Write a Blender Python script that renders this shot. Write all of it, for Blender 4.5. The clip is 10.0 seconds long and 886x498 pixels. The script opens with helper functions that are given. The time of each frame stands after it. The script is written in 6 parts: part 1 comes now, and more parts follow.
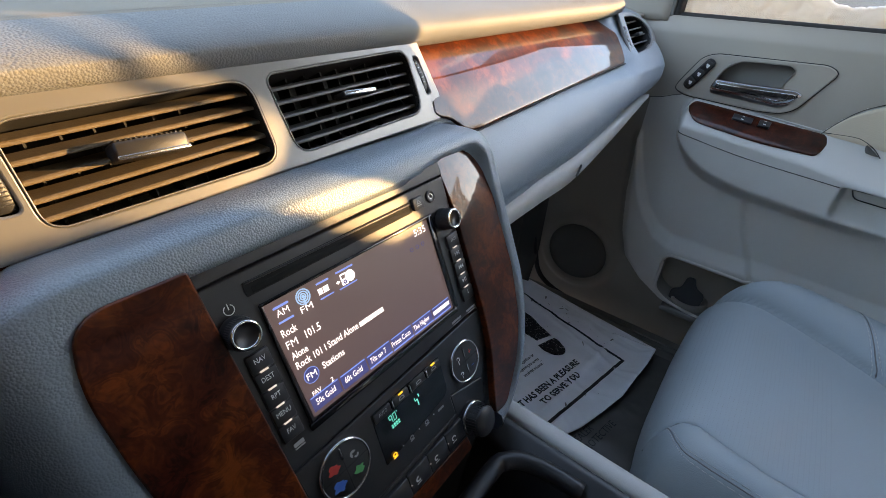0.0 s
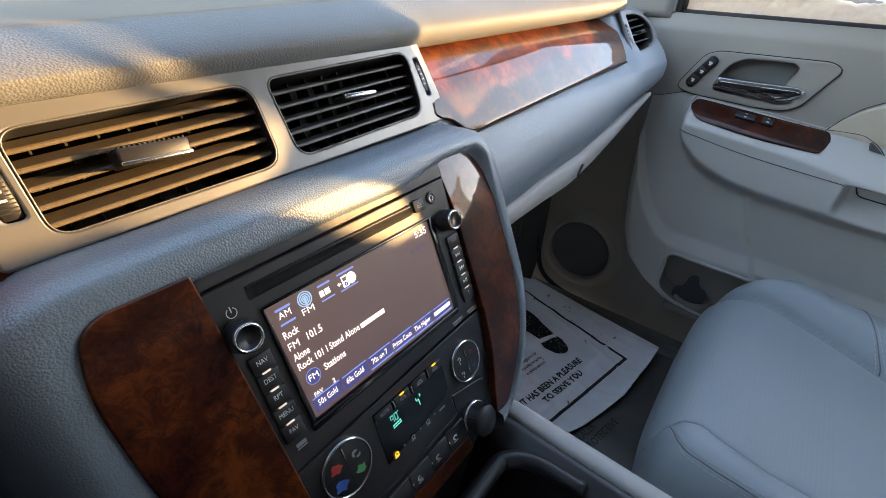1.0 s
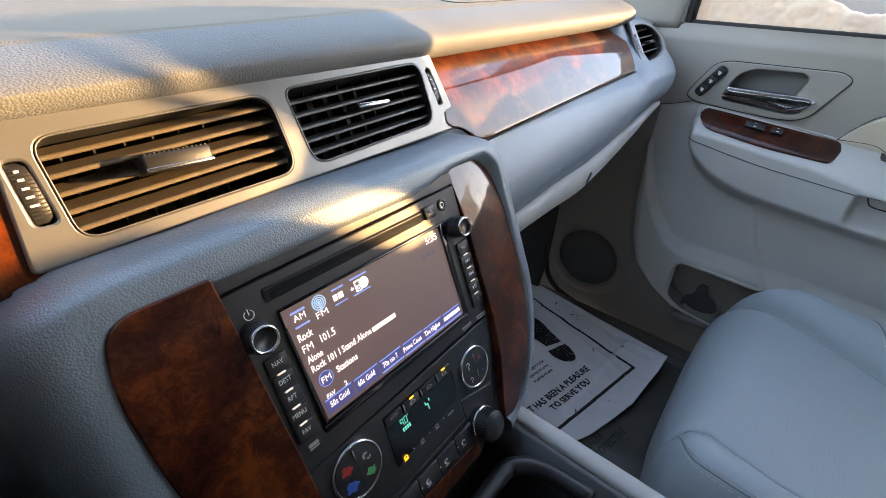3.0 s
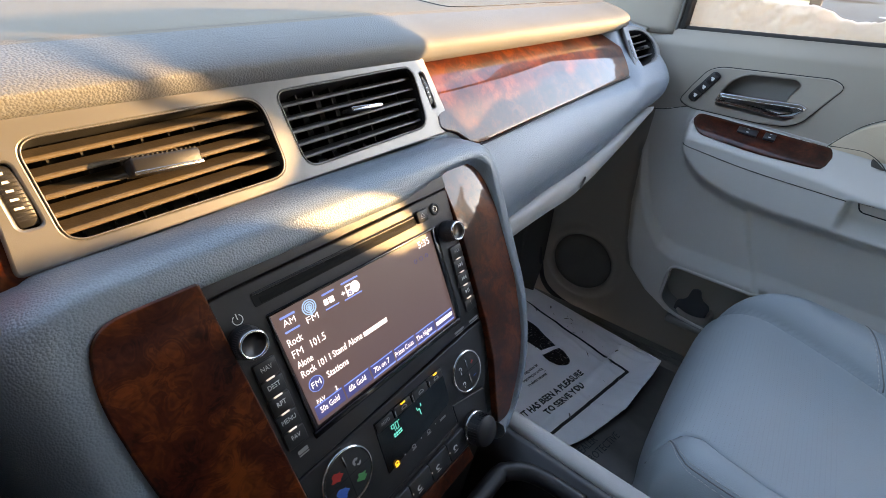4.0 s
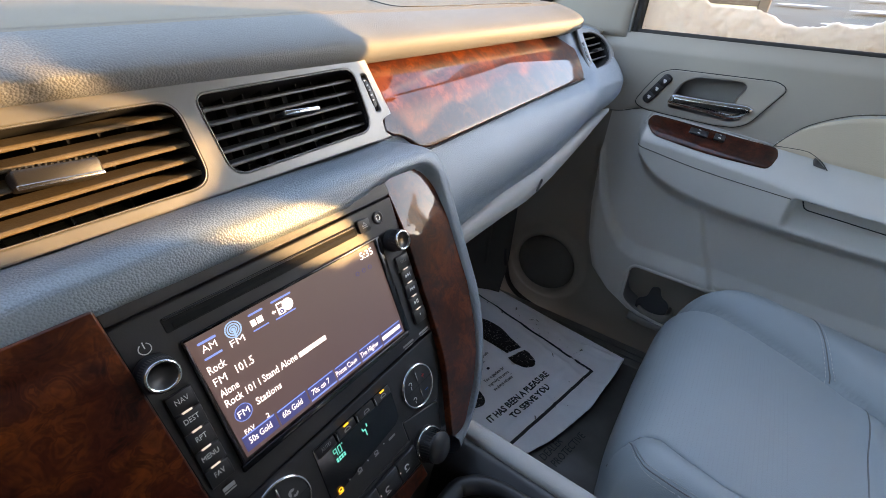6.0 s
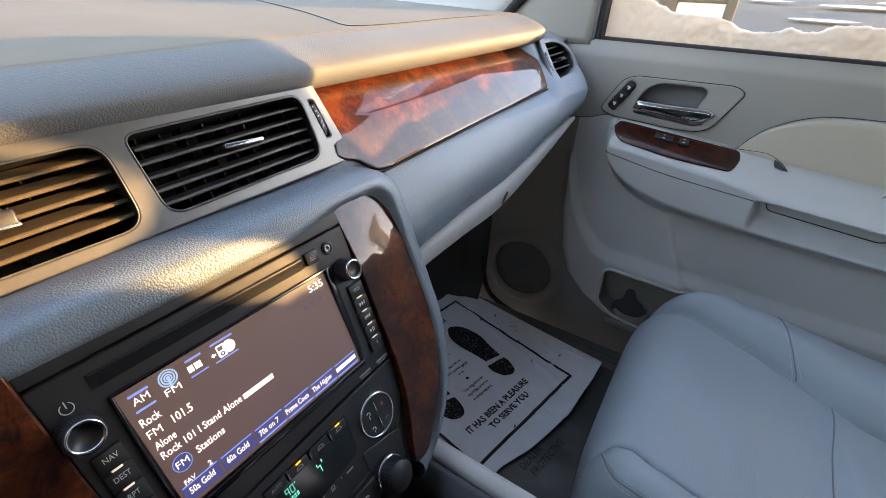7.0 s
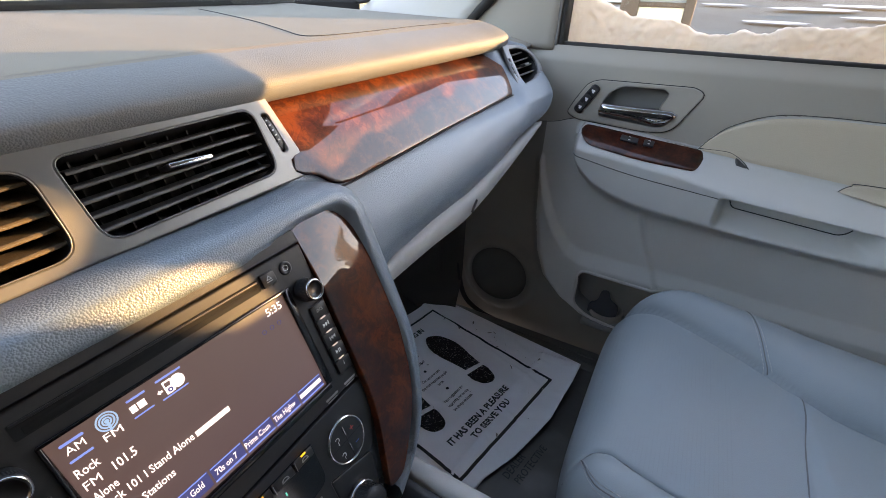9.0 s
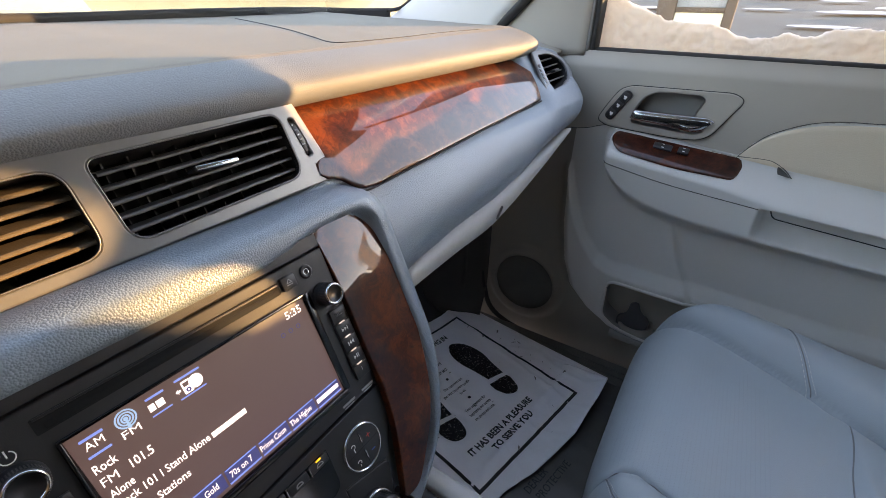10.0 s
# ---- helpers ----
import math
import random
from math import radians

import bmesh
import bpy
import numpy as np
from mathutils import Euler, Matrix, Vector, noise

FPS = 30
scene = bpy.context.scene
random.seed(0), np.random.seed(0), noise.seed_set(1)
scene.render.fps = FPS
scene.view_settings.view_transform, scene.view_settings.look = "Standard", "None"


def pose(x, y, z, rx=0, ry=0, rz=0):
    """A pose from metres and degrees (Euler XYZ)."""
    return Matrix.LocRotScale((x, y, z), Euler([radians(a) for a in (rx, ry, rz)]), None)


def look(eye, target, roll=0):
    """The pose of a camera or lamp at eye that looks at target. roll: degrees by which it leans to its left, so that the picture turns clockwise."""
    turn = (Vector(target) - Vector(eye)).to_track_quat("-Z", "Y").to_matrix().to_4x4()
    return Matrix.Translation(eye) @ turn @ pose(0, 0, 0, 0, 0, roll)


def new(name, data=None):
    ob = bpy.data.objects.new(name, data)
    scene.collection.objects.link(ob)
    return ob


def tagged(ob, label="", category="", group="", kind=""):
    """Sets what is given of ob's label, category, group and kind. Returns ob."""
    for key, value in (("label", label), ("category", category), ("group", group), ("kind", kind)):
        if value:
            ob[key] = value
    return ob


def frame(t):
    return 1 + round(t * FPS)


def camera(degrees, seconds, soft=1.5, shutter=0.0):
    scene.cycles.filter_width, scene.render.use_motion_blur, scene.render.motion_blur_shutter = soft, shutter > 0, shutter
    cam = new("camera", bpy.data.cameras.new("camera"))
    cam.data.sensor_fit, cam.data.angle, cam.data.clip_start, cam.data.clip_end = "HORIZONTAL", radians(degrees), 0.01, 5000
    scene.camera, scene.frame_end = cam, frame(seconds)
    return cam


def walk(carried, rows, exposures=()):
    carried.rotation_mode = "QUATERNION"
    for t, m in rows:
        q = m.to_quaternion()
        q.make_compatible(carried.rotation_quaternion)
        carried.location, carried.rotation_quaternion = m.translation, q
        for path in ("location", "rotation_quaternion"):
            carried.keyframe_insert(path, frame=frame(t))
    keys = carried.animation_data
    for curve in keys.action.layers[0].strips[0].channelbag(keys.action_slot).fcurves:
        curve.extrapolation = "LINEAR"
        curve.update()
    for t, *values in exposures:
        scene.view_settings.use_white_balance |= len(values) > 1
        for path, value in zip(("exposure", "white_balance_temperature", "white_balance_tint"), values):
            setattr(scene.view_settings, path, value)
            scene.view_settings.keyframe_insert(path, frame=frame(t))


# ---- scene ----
cam = camera(91.6, 10.0, soft=0.65)
PATH = [
    (0, (-0.164, -0.175, 0.711), (1.203, 0.822, -0.355), 3.7),
    (0.5, (-0.159, -0.174, 0.708), (1.198, 0.821, -0.372), 3.4),
    (1, (-0.163, -0.177, 0.715), (1.19, 0.829, -0.362), 3.2),
    (1.5, (-0.165, -0.178, 0.714), (1.187, 0.838, -0.354), 3.1),
    (2, (-0.164, -0.178, 0.714), (1.186, 0.85, -0.345), 3.1),
    (2.5, (-0.169, -0.178, 0.717), (1.175, 0.861, -0.338), 3.1),
    (4, (-0.166, -0.179, 0.718), (1.196, 0.853, -0.321), 3.7),
    (4.5, (-0.152, -0.186, 0.717), (1.237, 0.816, -0.317), 4.3),
    (5, (-0.15, -0.184, 0.716), (1.263, 0.786, -0.314), 4.8),
    (6.5, (-0.128, -0.19, 0.719), (1.329, 0.721, -0.304), 4.0),
    (7, (-0.114, -0.201, 0.734), (1.364, 0.684, -0.282), 3.4),
    (7.5, (-0.106, -0.202, 0.731), (1.393, 0.662, -0.274), 2.9),
    (8, (-0.102, -0.203, 0.732), (1.411, 0.642, -0.266), 2.6),
    (8.5, (-0.1, -0.204, 0.733), (1.429, 0.621, -0.257), 2.6),
    (9, (-0.098, -0.204, 0.734), (1.442, 0.605, -0.252), 2.5),
    (9.5, (-0.094, -0.205, 0.733), (1.449, 0.6, -0.253), 2.3),
    (10, (-0.091, -0.205, 0.731), (1.398, 0.719, -0.232), 1.7),
]
walk(cam, [(t, look(eye, target, roll)) for t, eye, target, roll in PATH], [(0.0, 2.41, 8500, 27), (1.2, 2.51, 8500, 27), (2.2, 2.64, 8550, 28), (5.0, 2.61, 8600, 29), (8.0, 2.45, 9000, 31), (10.0, 2.43, 9100, 32)])

# ---- world, sun, exposure ----
SUN_AZ, SUN_EL = radians(-40), radians(8.5)      # from the rear of the passenger side, low
world = bpy.data.worlds.new("sky")
scene.world = world
world.use_nodes = True
wn = world.node_tree.nodes
sky = wn.new("ShaderNodeTexSky")
sky.sky_type, sky.sun_disc = "NISHITA", False
sky.sun_elevation, sky.sun_rotation = SUN_EL, radians(90) - SUN_AZ
world.node_tree.links.new(sky.outputs[0], wn["Background"].inputs[0])
sky.air_density, sky.dust_density, sky.ozone_density = 1.0, 0.15, 2.0
wn["Background"].inputs[1].default_value = 0.41
sun = new("sun", bpy.data.lights.new("sun", "SUN"))
sun.data.energy, sun.data.angle, sun.data.color = 2.9, radians(0.5), (1.0, 0.73, 0.34)
to_sun = Vector((math.cos(SUN_AZ) * math.cos(SUN_EL), math.sin(SUN_AZ) * math.cos(SUN_EL), math.sin(SUN_EL)))
sun.matrix_world = look(to_sun * 5, (0, 0, 0))


# ---- materials ----
def material(name, colour, rough=0.5, metal=0.0, grain=0.0, grain_size=500.0, bump=0.0, spots=0.0, spot_size=12.0, coat=0.0, emit=0.0, kind="noise", spec=0.5):
    """A node material: base colour varied at two scales, with a fine relief."""
    m = bpy.data.materials.new(name)
    m.use_nodes = True
    n, ln = m.node_tree.nodes, m.node_tree.links
    b = n["Principled BSDF"]
    b.inputs["Roughness"].default_value, b.inputs["Metallic"].default_value = rough, metal
    b.inputs["Specular IOR Level"].default_value = spec
    if coat:
        b.inputs["Coat Weight"].default_value, b.inputs["Coat Roughness"].default_value = coat, 0.03
    co = n.new("ShaderNodeTexCoord")
    fine = n.new("ShaderNodeTexVoronoi" if kind == "leather" else "ShaderNodeTexNoise")
    fine.inputs["Scale"].default_value = grain_size
    wide = n.new("ShaderNodeTexNoise")
    wide.inputs["Scale"].default_value, wide.inputs["Detail"].default_value = spot_size, 6.0
    for x in (fine, wide):
        ln.new(co.outputs["Object"], x.inputs["Vector"])
    mix = n.new("ShaderNodeMix")
    mix.data_type = "RGBA"
    dark = [c * (1 - spots) for c in colour[:3]]
    light = [min(1, c * (1 + spots)) for c in colour[:3]]
    mix.inputs["A"].default_value, mix.inputs["B"].default_value = (*dark, 1), (*light, 1)
    fac = n.new("ShaderNodeMath")
    fac.operation = "MULTIPLY_ADD"
    fac.inputs[1].default_value = grain
    ln.new(fine.outputs[0], fac.inputs[0])
    ln.new(wide.outputs[0], fac.inputs[2])
    ln.new(fac.outputs[0], mix.inputs["Factor"])
    ln.new(mix.outputs["Result"], b.inputs["Base Color"])
    if bump:
        bn = n.new("ShaderNodeBump")
        bn.inputs["Strength"].default_value, bn.inputs["Distance"].default_value = bump, 0.0010
        bn.invert = kind == "leather"
        ln.new(fine.outputs[0], bn.inputs["Height"])
        ln.new(bn.outputs[0], b.inputs["Normal"])
    if emit:
        b.inputs["Emission Color"].default_value, b.inputs["Emission Strength"].default_value = (*colour[:3], 1), emit
    return m


def burl(name, deep, mid, bright):
    """Varnished burr walnut: clouds, curled figure and dark eyes under a clear coat."""
    m = bpy.data.materials.new(name)
    m.use_nodes = True
    n, ln = m.node_tree.nodes, m.node_tree.links
    b = n["Principled BSDF"]
    b.inputs["Roughness"].default_value, b.inputs["Specular IOR Level"].default_value = 0.4, 0.1
    b.inputs["Coat Weight"].default_value, b.inputs["Coat Roughness"].default_value = 0.75, 0.015
    co = n.new("ShaderNodeTexCoord")

    def turbulence(scale, detail, distortion):
        x = n.new("ShaderNodeTexNoise")
        x.inputs["Scale"].default_value, x.inputs["Detail"].default_value, x.inputs["Distortion"].default_value = scale, detail, distortion
        ln.new(co.outputs["Object"], x.inputs["Vector"])
        return x

    def maths(kind, a, c):
        x = n.new("ShaderNodeMath")
        x.operation = kind
        for socket, value in zip(x.inputs, (a, c)):
            if isinstance(value, float):
                socket.default_value = value
            else:
                ln.new(value, socket)
        return x.outputs[0]

    cloud, figure, fibre = turbulence(30.0, 4.0, 0.6), turbulence(60.0, 3.0, 1.5), turbulence(260.0, 4.0, 0.5)
    curl = maths("SINE", maths("MULTIPLY", figure.outputs["Fac"], 46.0), 0.0)
    tone = maths("ADD", maths("MULTIPLY", cloud.outputs["Fac"], 0.85), maths("MULTIPLY", figure.outputs["Fac"], 0.35))
    tone = maths("ADD", tone, maths("MULTIPLY", curl, 0.035))
    tone = maths("ADD", tone, maths("MULTIPLY", fibre.outputs["Fac"], 0.16))
    eyes = n.new("ShaderNodeTexVoronoi")
    eyes.inputs["Scale"].default_value = 42.0
    bent = n.new("ShaderNodeMix")
    bent.data_type = "VECTOR"
    bent.inputs["Factor"].default_value = 0.02
    ln.new(co.outputs["Object"], bent.inputs["A"])
    ln.new(figure.outputs["Color"], bent.inputs["B"])
    ln.new(bent.outputs["Result"], eyes.inputs["Vector"])
    spot = n.new("ShaderNodeMapRange")
    spot.inputs["From Min"].default_value, spot.inputs["From Max"].default_value = 0.06, 0.22
    spot.inputs["To Min"].default_value = 0.35
    ln.new(eyes.outputs["Distance"], spot.inputs["Value"])
    ramp = n.new("ShaderNodeValToRGB")
    ramp.color_ramp.elements[0].position, ramp.color_ramp.elements[0].color = 0.50, (*deep, 1)
    ramp.color_ramp.elements[1].position, ramp.color_ramp.elements[1].color = 0.86, (*bright, 1)
    middle = ramp.color_ramp.elements.new(0.68)
    middle.color = (*mid, 1)
    ln.new(tone, ramp.inputs[0])
    mul = n.new("ShaderNodeMix")
    mul.data_type, mul.blend_type = "RGBA", "MULTIPLY"
    mul.inputs["Factor"].default_value = 0.8
    ln.new(ramp.outputs["Color"], mul.inputs["A"])
    ln.new(spot.outputs["Result"], mul.inputs["B"])
    ln.new(mul.outputs["Result"], b.inputs["Base Color"])
    return m


def glow(name, colour, strength):
    m = bpy.data.materials.new(name)
    m.use_nodes = True
    b = m.node_tree.nodes["Principled BSDF"]
    b.inputs["Base Color"].default_value = (*[c * 0.5 for c in colour], 1)
    b.inputs["Emission Color"].default_value, b.inputs["Emission Strength"].default_value = (*colour, 1), strength
    return m


def glass(name, tint=(0.97, 0.98, 0.97), rough=0.0):
    m = bpy.data.materials.new(name)
    m.use_nodes = True
    n, ln = m.node_tree.nodes, m.node_tree.links
    mixer, clear, gloss = n.new("ShaderNodeMixShader"), n.new("ShaderNodeBsdfTransparent"), n.new("ShaderNodeBsdfGlossy")
    clear.inputs[0].default_value = (*tint, 1)
    gloss.inputs["Roughness"].default_value = rough
    fr, power, level = n.new("ShaderNodeLayerWeight"), n.new("ShaderNodeMath"), n.new("ShaderNodeMath")
    power.operation, power.inputs[1].default_value = "POWER", 4.0
    level.operation, level.inputs[1].default_value, level.inputs[2].default_value = "MULTIPLY_ADD", 0.5, 0.025
    ln.new(fr.outputs["Facing"], power.inputs[0])
    ln.new(power.outputs[0], level.inputs[0])
    ln.new(level.outputs[0], mixer.inputs[0])
    ln.new(clear.outputs[0], mixer.inputs[1])
    ln.new(gloss.outputs[0], mixer.inputs[2])
    ln.new(mixer.outputs[0], n["Material Output"].inputs[0])
    return m


LEATHER = material("dash_leather", (0.155, 0.200, 0.232), 0.36, 0, 0.35, 820, 0.34, 0.12, 9, kind="leather", spec=1.0)
TOPPAD = material("dash_top_skin", (0.158, 0.166, 0.168), 0.58, 0, 0.3, 760, 0.42, 0.10, 14, kind="leather", spec=0.35)
# warmer copy of TOPPAD: cream light on the flat top, as colour
TOPSKIN = material("dash_top_lit_skin", (0.215, 0.186, 0.148), 0.68, 0, 0.4, 1100, 0.40, 0.09, 16, kind="leather", spec=0.25)
DOORGREY = material("door_plastic", (0.55, 0.53, 0.495), 0.55, 0, 0.2, 900, 0.25, 0.08, 6)
DOORUPPER = material("door_upper_plastic", (0.345, 0.305, 0.260), 0.55, 0, 0.2, 900, 0.25, 0.08, 6)
# DOORGREY darkened: the shade in handle cup and pocket is in the colour
DOORDARK = material("shaded_door_plastic", (0.20, 0.193, 0.182), 0.55, 0, 0.2, 900, 0.25, 0.08, 6)
DOORLOW = material("door_front_plastic", (0.26, 0.232, 0.20), 0.6, 0, 0.2, 900, 0.25, 0.10, 6)
# dark tone that draws the shade in door seams and the pull gap
SEAM = material("seam_shadow_plastic", (0.07, 0.065, 0.06), 0.8, 0, 0.2, 900, 0.1, 0.1)
DOORSOFT = material("door_soft_panel", (0.45, 0.435, 0.405), 0.5, 0, 0.2, 900, 0.2, 0.08, 6)
BEIGE = material("beige_vinyl", (0.58, 0.475, 0.36), 0.5, 0, 0.3, 600, 0.3, 0.06, 5, kind="leather")
SEATHIDE = material("seat_leather", (0.295, 0.347, 0.365), 0.45, 0, 0.3, 700, 0.16, 0.07, 7, kind="leather")
STITCH = material("stitching_thread", (0.50, 0.50, 0.49), 0.8, 0, 0.4, 3000, 0.4, 0.1)
SILVER = material("satin_silver_paint", (0.185, 0.186, 0.183), 0.36, 0.5, 0.15, 2500, 0.05, 0.05, 10)
BLACK = material("black_plastic", (0.017, 0.017, 0.018), 0.40, 0, 0.3, 1800, 0.12, 0.2, 25)
GLOSSBLACK = material("gloss_black", (0.008, 0.008, 0.009), 0.12, 0, 0.2, 900, 0.0, 0.2, 20)
# near black for joints and scuffs, and for shade in shafts, bins, undersides
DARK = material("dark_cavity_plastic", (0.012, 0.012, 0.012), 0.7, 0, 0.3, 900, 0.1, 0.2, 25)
# dust plus the gold of sunlight in the colour; SLATDARK is the shaded tone
SLAT = material("dusty_sunlit_slat_plastic", (0.090, 0.066, 0.040), 0.55, 0, 0.6, 700, 0.25, 0.35, 90)
SLATDARK = material("shaded_slat_plastic", (0.075, 0.073, 0.071), 0.4, 0, 0.3, 900, 0.1, 0.2, 40)
CHROME = material("chrome", (0.75, 0.75, 0.76), 0.08, 1.0, 0.05, 800, 0.0, 0.03, 15)
CHROMEDULL = material("satin_chrome", (0.55, 0.54, 0.53), 0.25, 1.0, 0.1, 1500, 0.05, 0.05, 15)
BURL = burl("burr_walnut", (0.018, 0.0035, 0.0018), (0.062, 0.0115, 0.0036), (0.160, 0.034, 0.0070))
DARKBURL = burl("dark_burr_walnut", (0.016, 0.0035, 0.002), (0.050, 0.009, 0.0035), (0.100, 0.018, 0.006))
CARPET = material("dark_carpet", (0.03, 0.028, 0.026), 0.95, 0, 0.9, 800, 0.9, 0.5, 30)
PAPER = material("crumpled_paper", (0.86, 0.86, 0.87), 0.8, 0, 0.2, 260, 0.25, 0.10, 18)
INK = material("printed_black_ink", (0.02, 0.02, 0.02), 0.7, 0, 0.9, 420, 0.1, 0.5, 50)
SOLEINK = material("speckled_shoe_print", (0.02, 0.02, 0.02), 0.7, 0, 0.9, 420, 0.1, 0.5, 50)
so_n, so_l = SOLEINK.node_tree.nodes, SOLEINK.node_tree.links
so_co, so_speck, so_cut, so_mix = so_n.new("ShaderNodeTexCoord"), so_n.new("ShaderNodeTexNoise"), so_n.new("ShaderNodeMapRange"), so_n.new("ShaderNodeMix")
so_speck.inputs["Scale"].default_value, so_speck.inputs["Detail"].default_value = 260.0, 2.0
so_cut.inputs["From Min"].default_value, so_cut.inputs["From Max"].default_value = 0.60, 0.70
so_mix.data_type = "RGBA"
so_mix.inputs["A"].default_value, so_mix.inputs["B"].default_value = (0.018, 0.018, 0.018, 1), (0.50, 0.50, 0.51, 1)
so_l.new(so_co.outputs["Object"], so_speck.inputs["Vector"])
so_l.new(so_speck.outputs["Fac"], so_cut.inputs["Value"])
so_l.new(so_cut.outputs["Result"], so_mix.inputs["Factor"])
so_l.new(so_mix.outputs["Result"], so_n["Principled BSDF"].inputs["Base Color"])
FILM = material("protective_film", (0.072, 0.066, 0.058), 0.4, 0, 0.3, 60, 0.4, 0.35, 25)
RUBBER = material("black_rubber", (0.015, 0.014, 0.013), 0.7, 0, 0.3, 600, 0.2, 0.3)
HEADLINER = material("headliner_cloth", (0.095, 0.098, 0.10), 0.9, 0, 0.4, 900, 0.3, 0.05)
SNOW = material("dirty_snow", (0.80, 0.79, 0.77), 0.85, 0, 0.4, 220, 0.8, 0.10, 16)
WETSNOW = material("translucent_snow", (0.56, 0.53, 0.49), 0.7, 0, 0.5, 240, 0.9, 0.30, 26)
wsn, wsl = WETSNOW.node_tree.nodes, WETSNOW.node_tree.links
through_light, blend = wsn.new("ShaderNodeBsdfTranslucent"), wsn.new("ShaderNodeMixShader")
through_light.inputs[0].default_value = (0.80, 0.77, 0.73, 1)
blend.inputs[0].default_value = 0.28
wsl.new(wsn["Principled BSDF"].outputs[0], blend.inputs[1])
wsl.new(through_light.outputs[0], blend.inputs[2])
wsl.new(blend.outputs[0], wsn["Material Output"].inputs[0])
# for the added, unseen sheets that shadow the dash
CRUSTSNOW = WETSNOW.copy()
CRUSTSNOW.name = "thin_icy_snow"
CRUSTSNOW.node_tree.nodes["Mix Shader"].inputs[0].default_value = 0.85
CRUSTSNOW.node_tree.nodes["Translucent BSDF"].inputs[0].default_value = (0.80, 0.78, 0.78, 1)
ASPHALT = material("wet_asphalt", (0.12, 0.108, 0.095), 0.95, 0, 0.5, 40, 0.3, 0.35, 0.6, spec=0.1)
CLEAR = glass("window_glass")
GREENGLASS = glass("windscreen_glass", (0.955, 0.975, 0.955))
PRIVACY = glass("privacy_glass", (0.10, 0.105, 0.11))
TINTED = glass("tinted_glass", (0.55, 0.57, 0.58))
SCREENGLASS = material("lcd_screen", (0.030, 0.026, 0.026), 0.50, 0, 0.2, 600, 0.0, 0.1, 9, spec=0.9)
scn, scl = SCREENGLASS.node_tree.nodes, SCREENGLASS.node_tree.links
# emission holds the backlight and, in brown, the sun haze on the glass
sc_co, sc_sep, sc_ramp = scn.new("ShaderNodeTexCoord"), scn.new("ShaderNodeSeparateXYZ"), scn.new("ShaderNodeValToRGB")
sc_ramp.color_ramp.elements[0].position, sc_ramp.color_ramp.elements[0].color = 0.15, (0.008, 0.007, 0.030, 1)
sc_ramp.color_ramp.elements[1].position, sc_ramp.color_ramp.elements[1].color = 0.55, (0.019, 0.013, 0.010, 1)
scl.new(sc_co.outputs["Generated"], sc_sep.inputs[0])
scl.new(sc_sep.outputs[2], sc_ramp.inputs[0])
scl.new(sc_ramp.outputs[0], scn["Principled BSDF"].inputs["Emission Color"])
scn["Principled BSDF"].inputs["Emission Strength"].default_value = 1.0


# ---- building helpers ----
TILT = radians(24)            # the dash face leans back
SCREEN_Z = 0.51
PANEL = Matrix.Translation((0, 0, SCREEN_Z)) @ Matrix.Rotation(-TILT, 4, "X")
offset = {}


def pp(u, v, d=0.0):
    """World place of the dash face's own coordinates: across, up the slope, depth away from the seats."""
    return PANEL @ Vector((u, d, v))


def thing(name, at, label, category, group="", kind=""):
    ob = new(name)
    ob.empty_display_size = 0.02
    ob.location = at
    offset[ob] = Vector(at)
    return tagged(ob, label, category, group, kind)


def part(name, bm, mat, parent, label="", smooth=True, kind=""):
    """A bmesh (or mesh) in world metres as one mesh object under a thing or a part."""
    if isinstance(bm, bpy.types.Mesh):
        me = bm
    else:
        me = bpy.data.meshes.new(name)
        bm.normal_update()
        bm.to_mesh(me)
        bm.free()
    base = offset.get(parent, Vector())
    me.transform(Matrix.Translation(-base))
    if smooth:
        me.shade_smooth()
    if len(me.materials):
        me.materials.clear()
    for x in (mat if isinstance(mat, (list, tuple)) else [mat]):
        me.materials.append(x)
    ob = new(name, me)
    if parent:
        ob.parent = parent
        offset[ob] = base
    if label:
        ob["label"] = label
    if kind:
        ob["kind"] = kind
    return ob


def grid(rows, close=False):
    """A bmesh sheet from rows of points."""
    bm = bmesh.new()
    vs = [[bm.verts.new(p) for p in r] for r in rows]
    n = len(rows[0])
    for a, b in zip(vs, vs[1:]):
        for i in range(n - 1 + close):
            j = (i + 1) % n
            bm.faces.new((a[i], a[j], b[j], b[i]))
    return bm


def solid(bm, thick):
    """Give a sheet thickness, away from its normals."""
    bm.normal_update()
    bmesh.ops.solidify(bm, geom=bm.faces[:], thickness=thick)
    return bm


def block(bm, lo, hi, bevel=0.0, m=None, segments=2):
    """A bevelled box."""
    made = bmesh.ops.create_cube(bm, size=1.0)["verts"]
    c, s = [(a + b) / 2 for a, b in zip(lo, hi)], [abs(b - a) for a, b in zip(lo, hi)]
    for v in made:
        v.co = Vector((v.co.x * s[0] + c[0], v.co.y * s[1] + c[1], v.co.z * s[2] + c[2]))
    if bevel:
        edges = list({e for v in made for e in v.link_edges})
        made = bmesh.ops.bevel(bm, geom=edges, offset=bevel, segments=segments, profile=0.5, affect="EDGES")["verts"]
        made = [v for v in bm.verts if v.is_valid and v in set(made)]
    if m is not None:
        bmesh.ops.transform(bm, matrix=m, verts=made)
    return bm


def cube(lo, hi, bevel=0.0, m=None):
    return block(bmesh.new(), lo, hi, bevel, m)


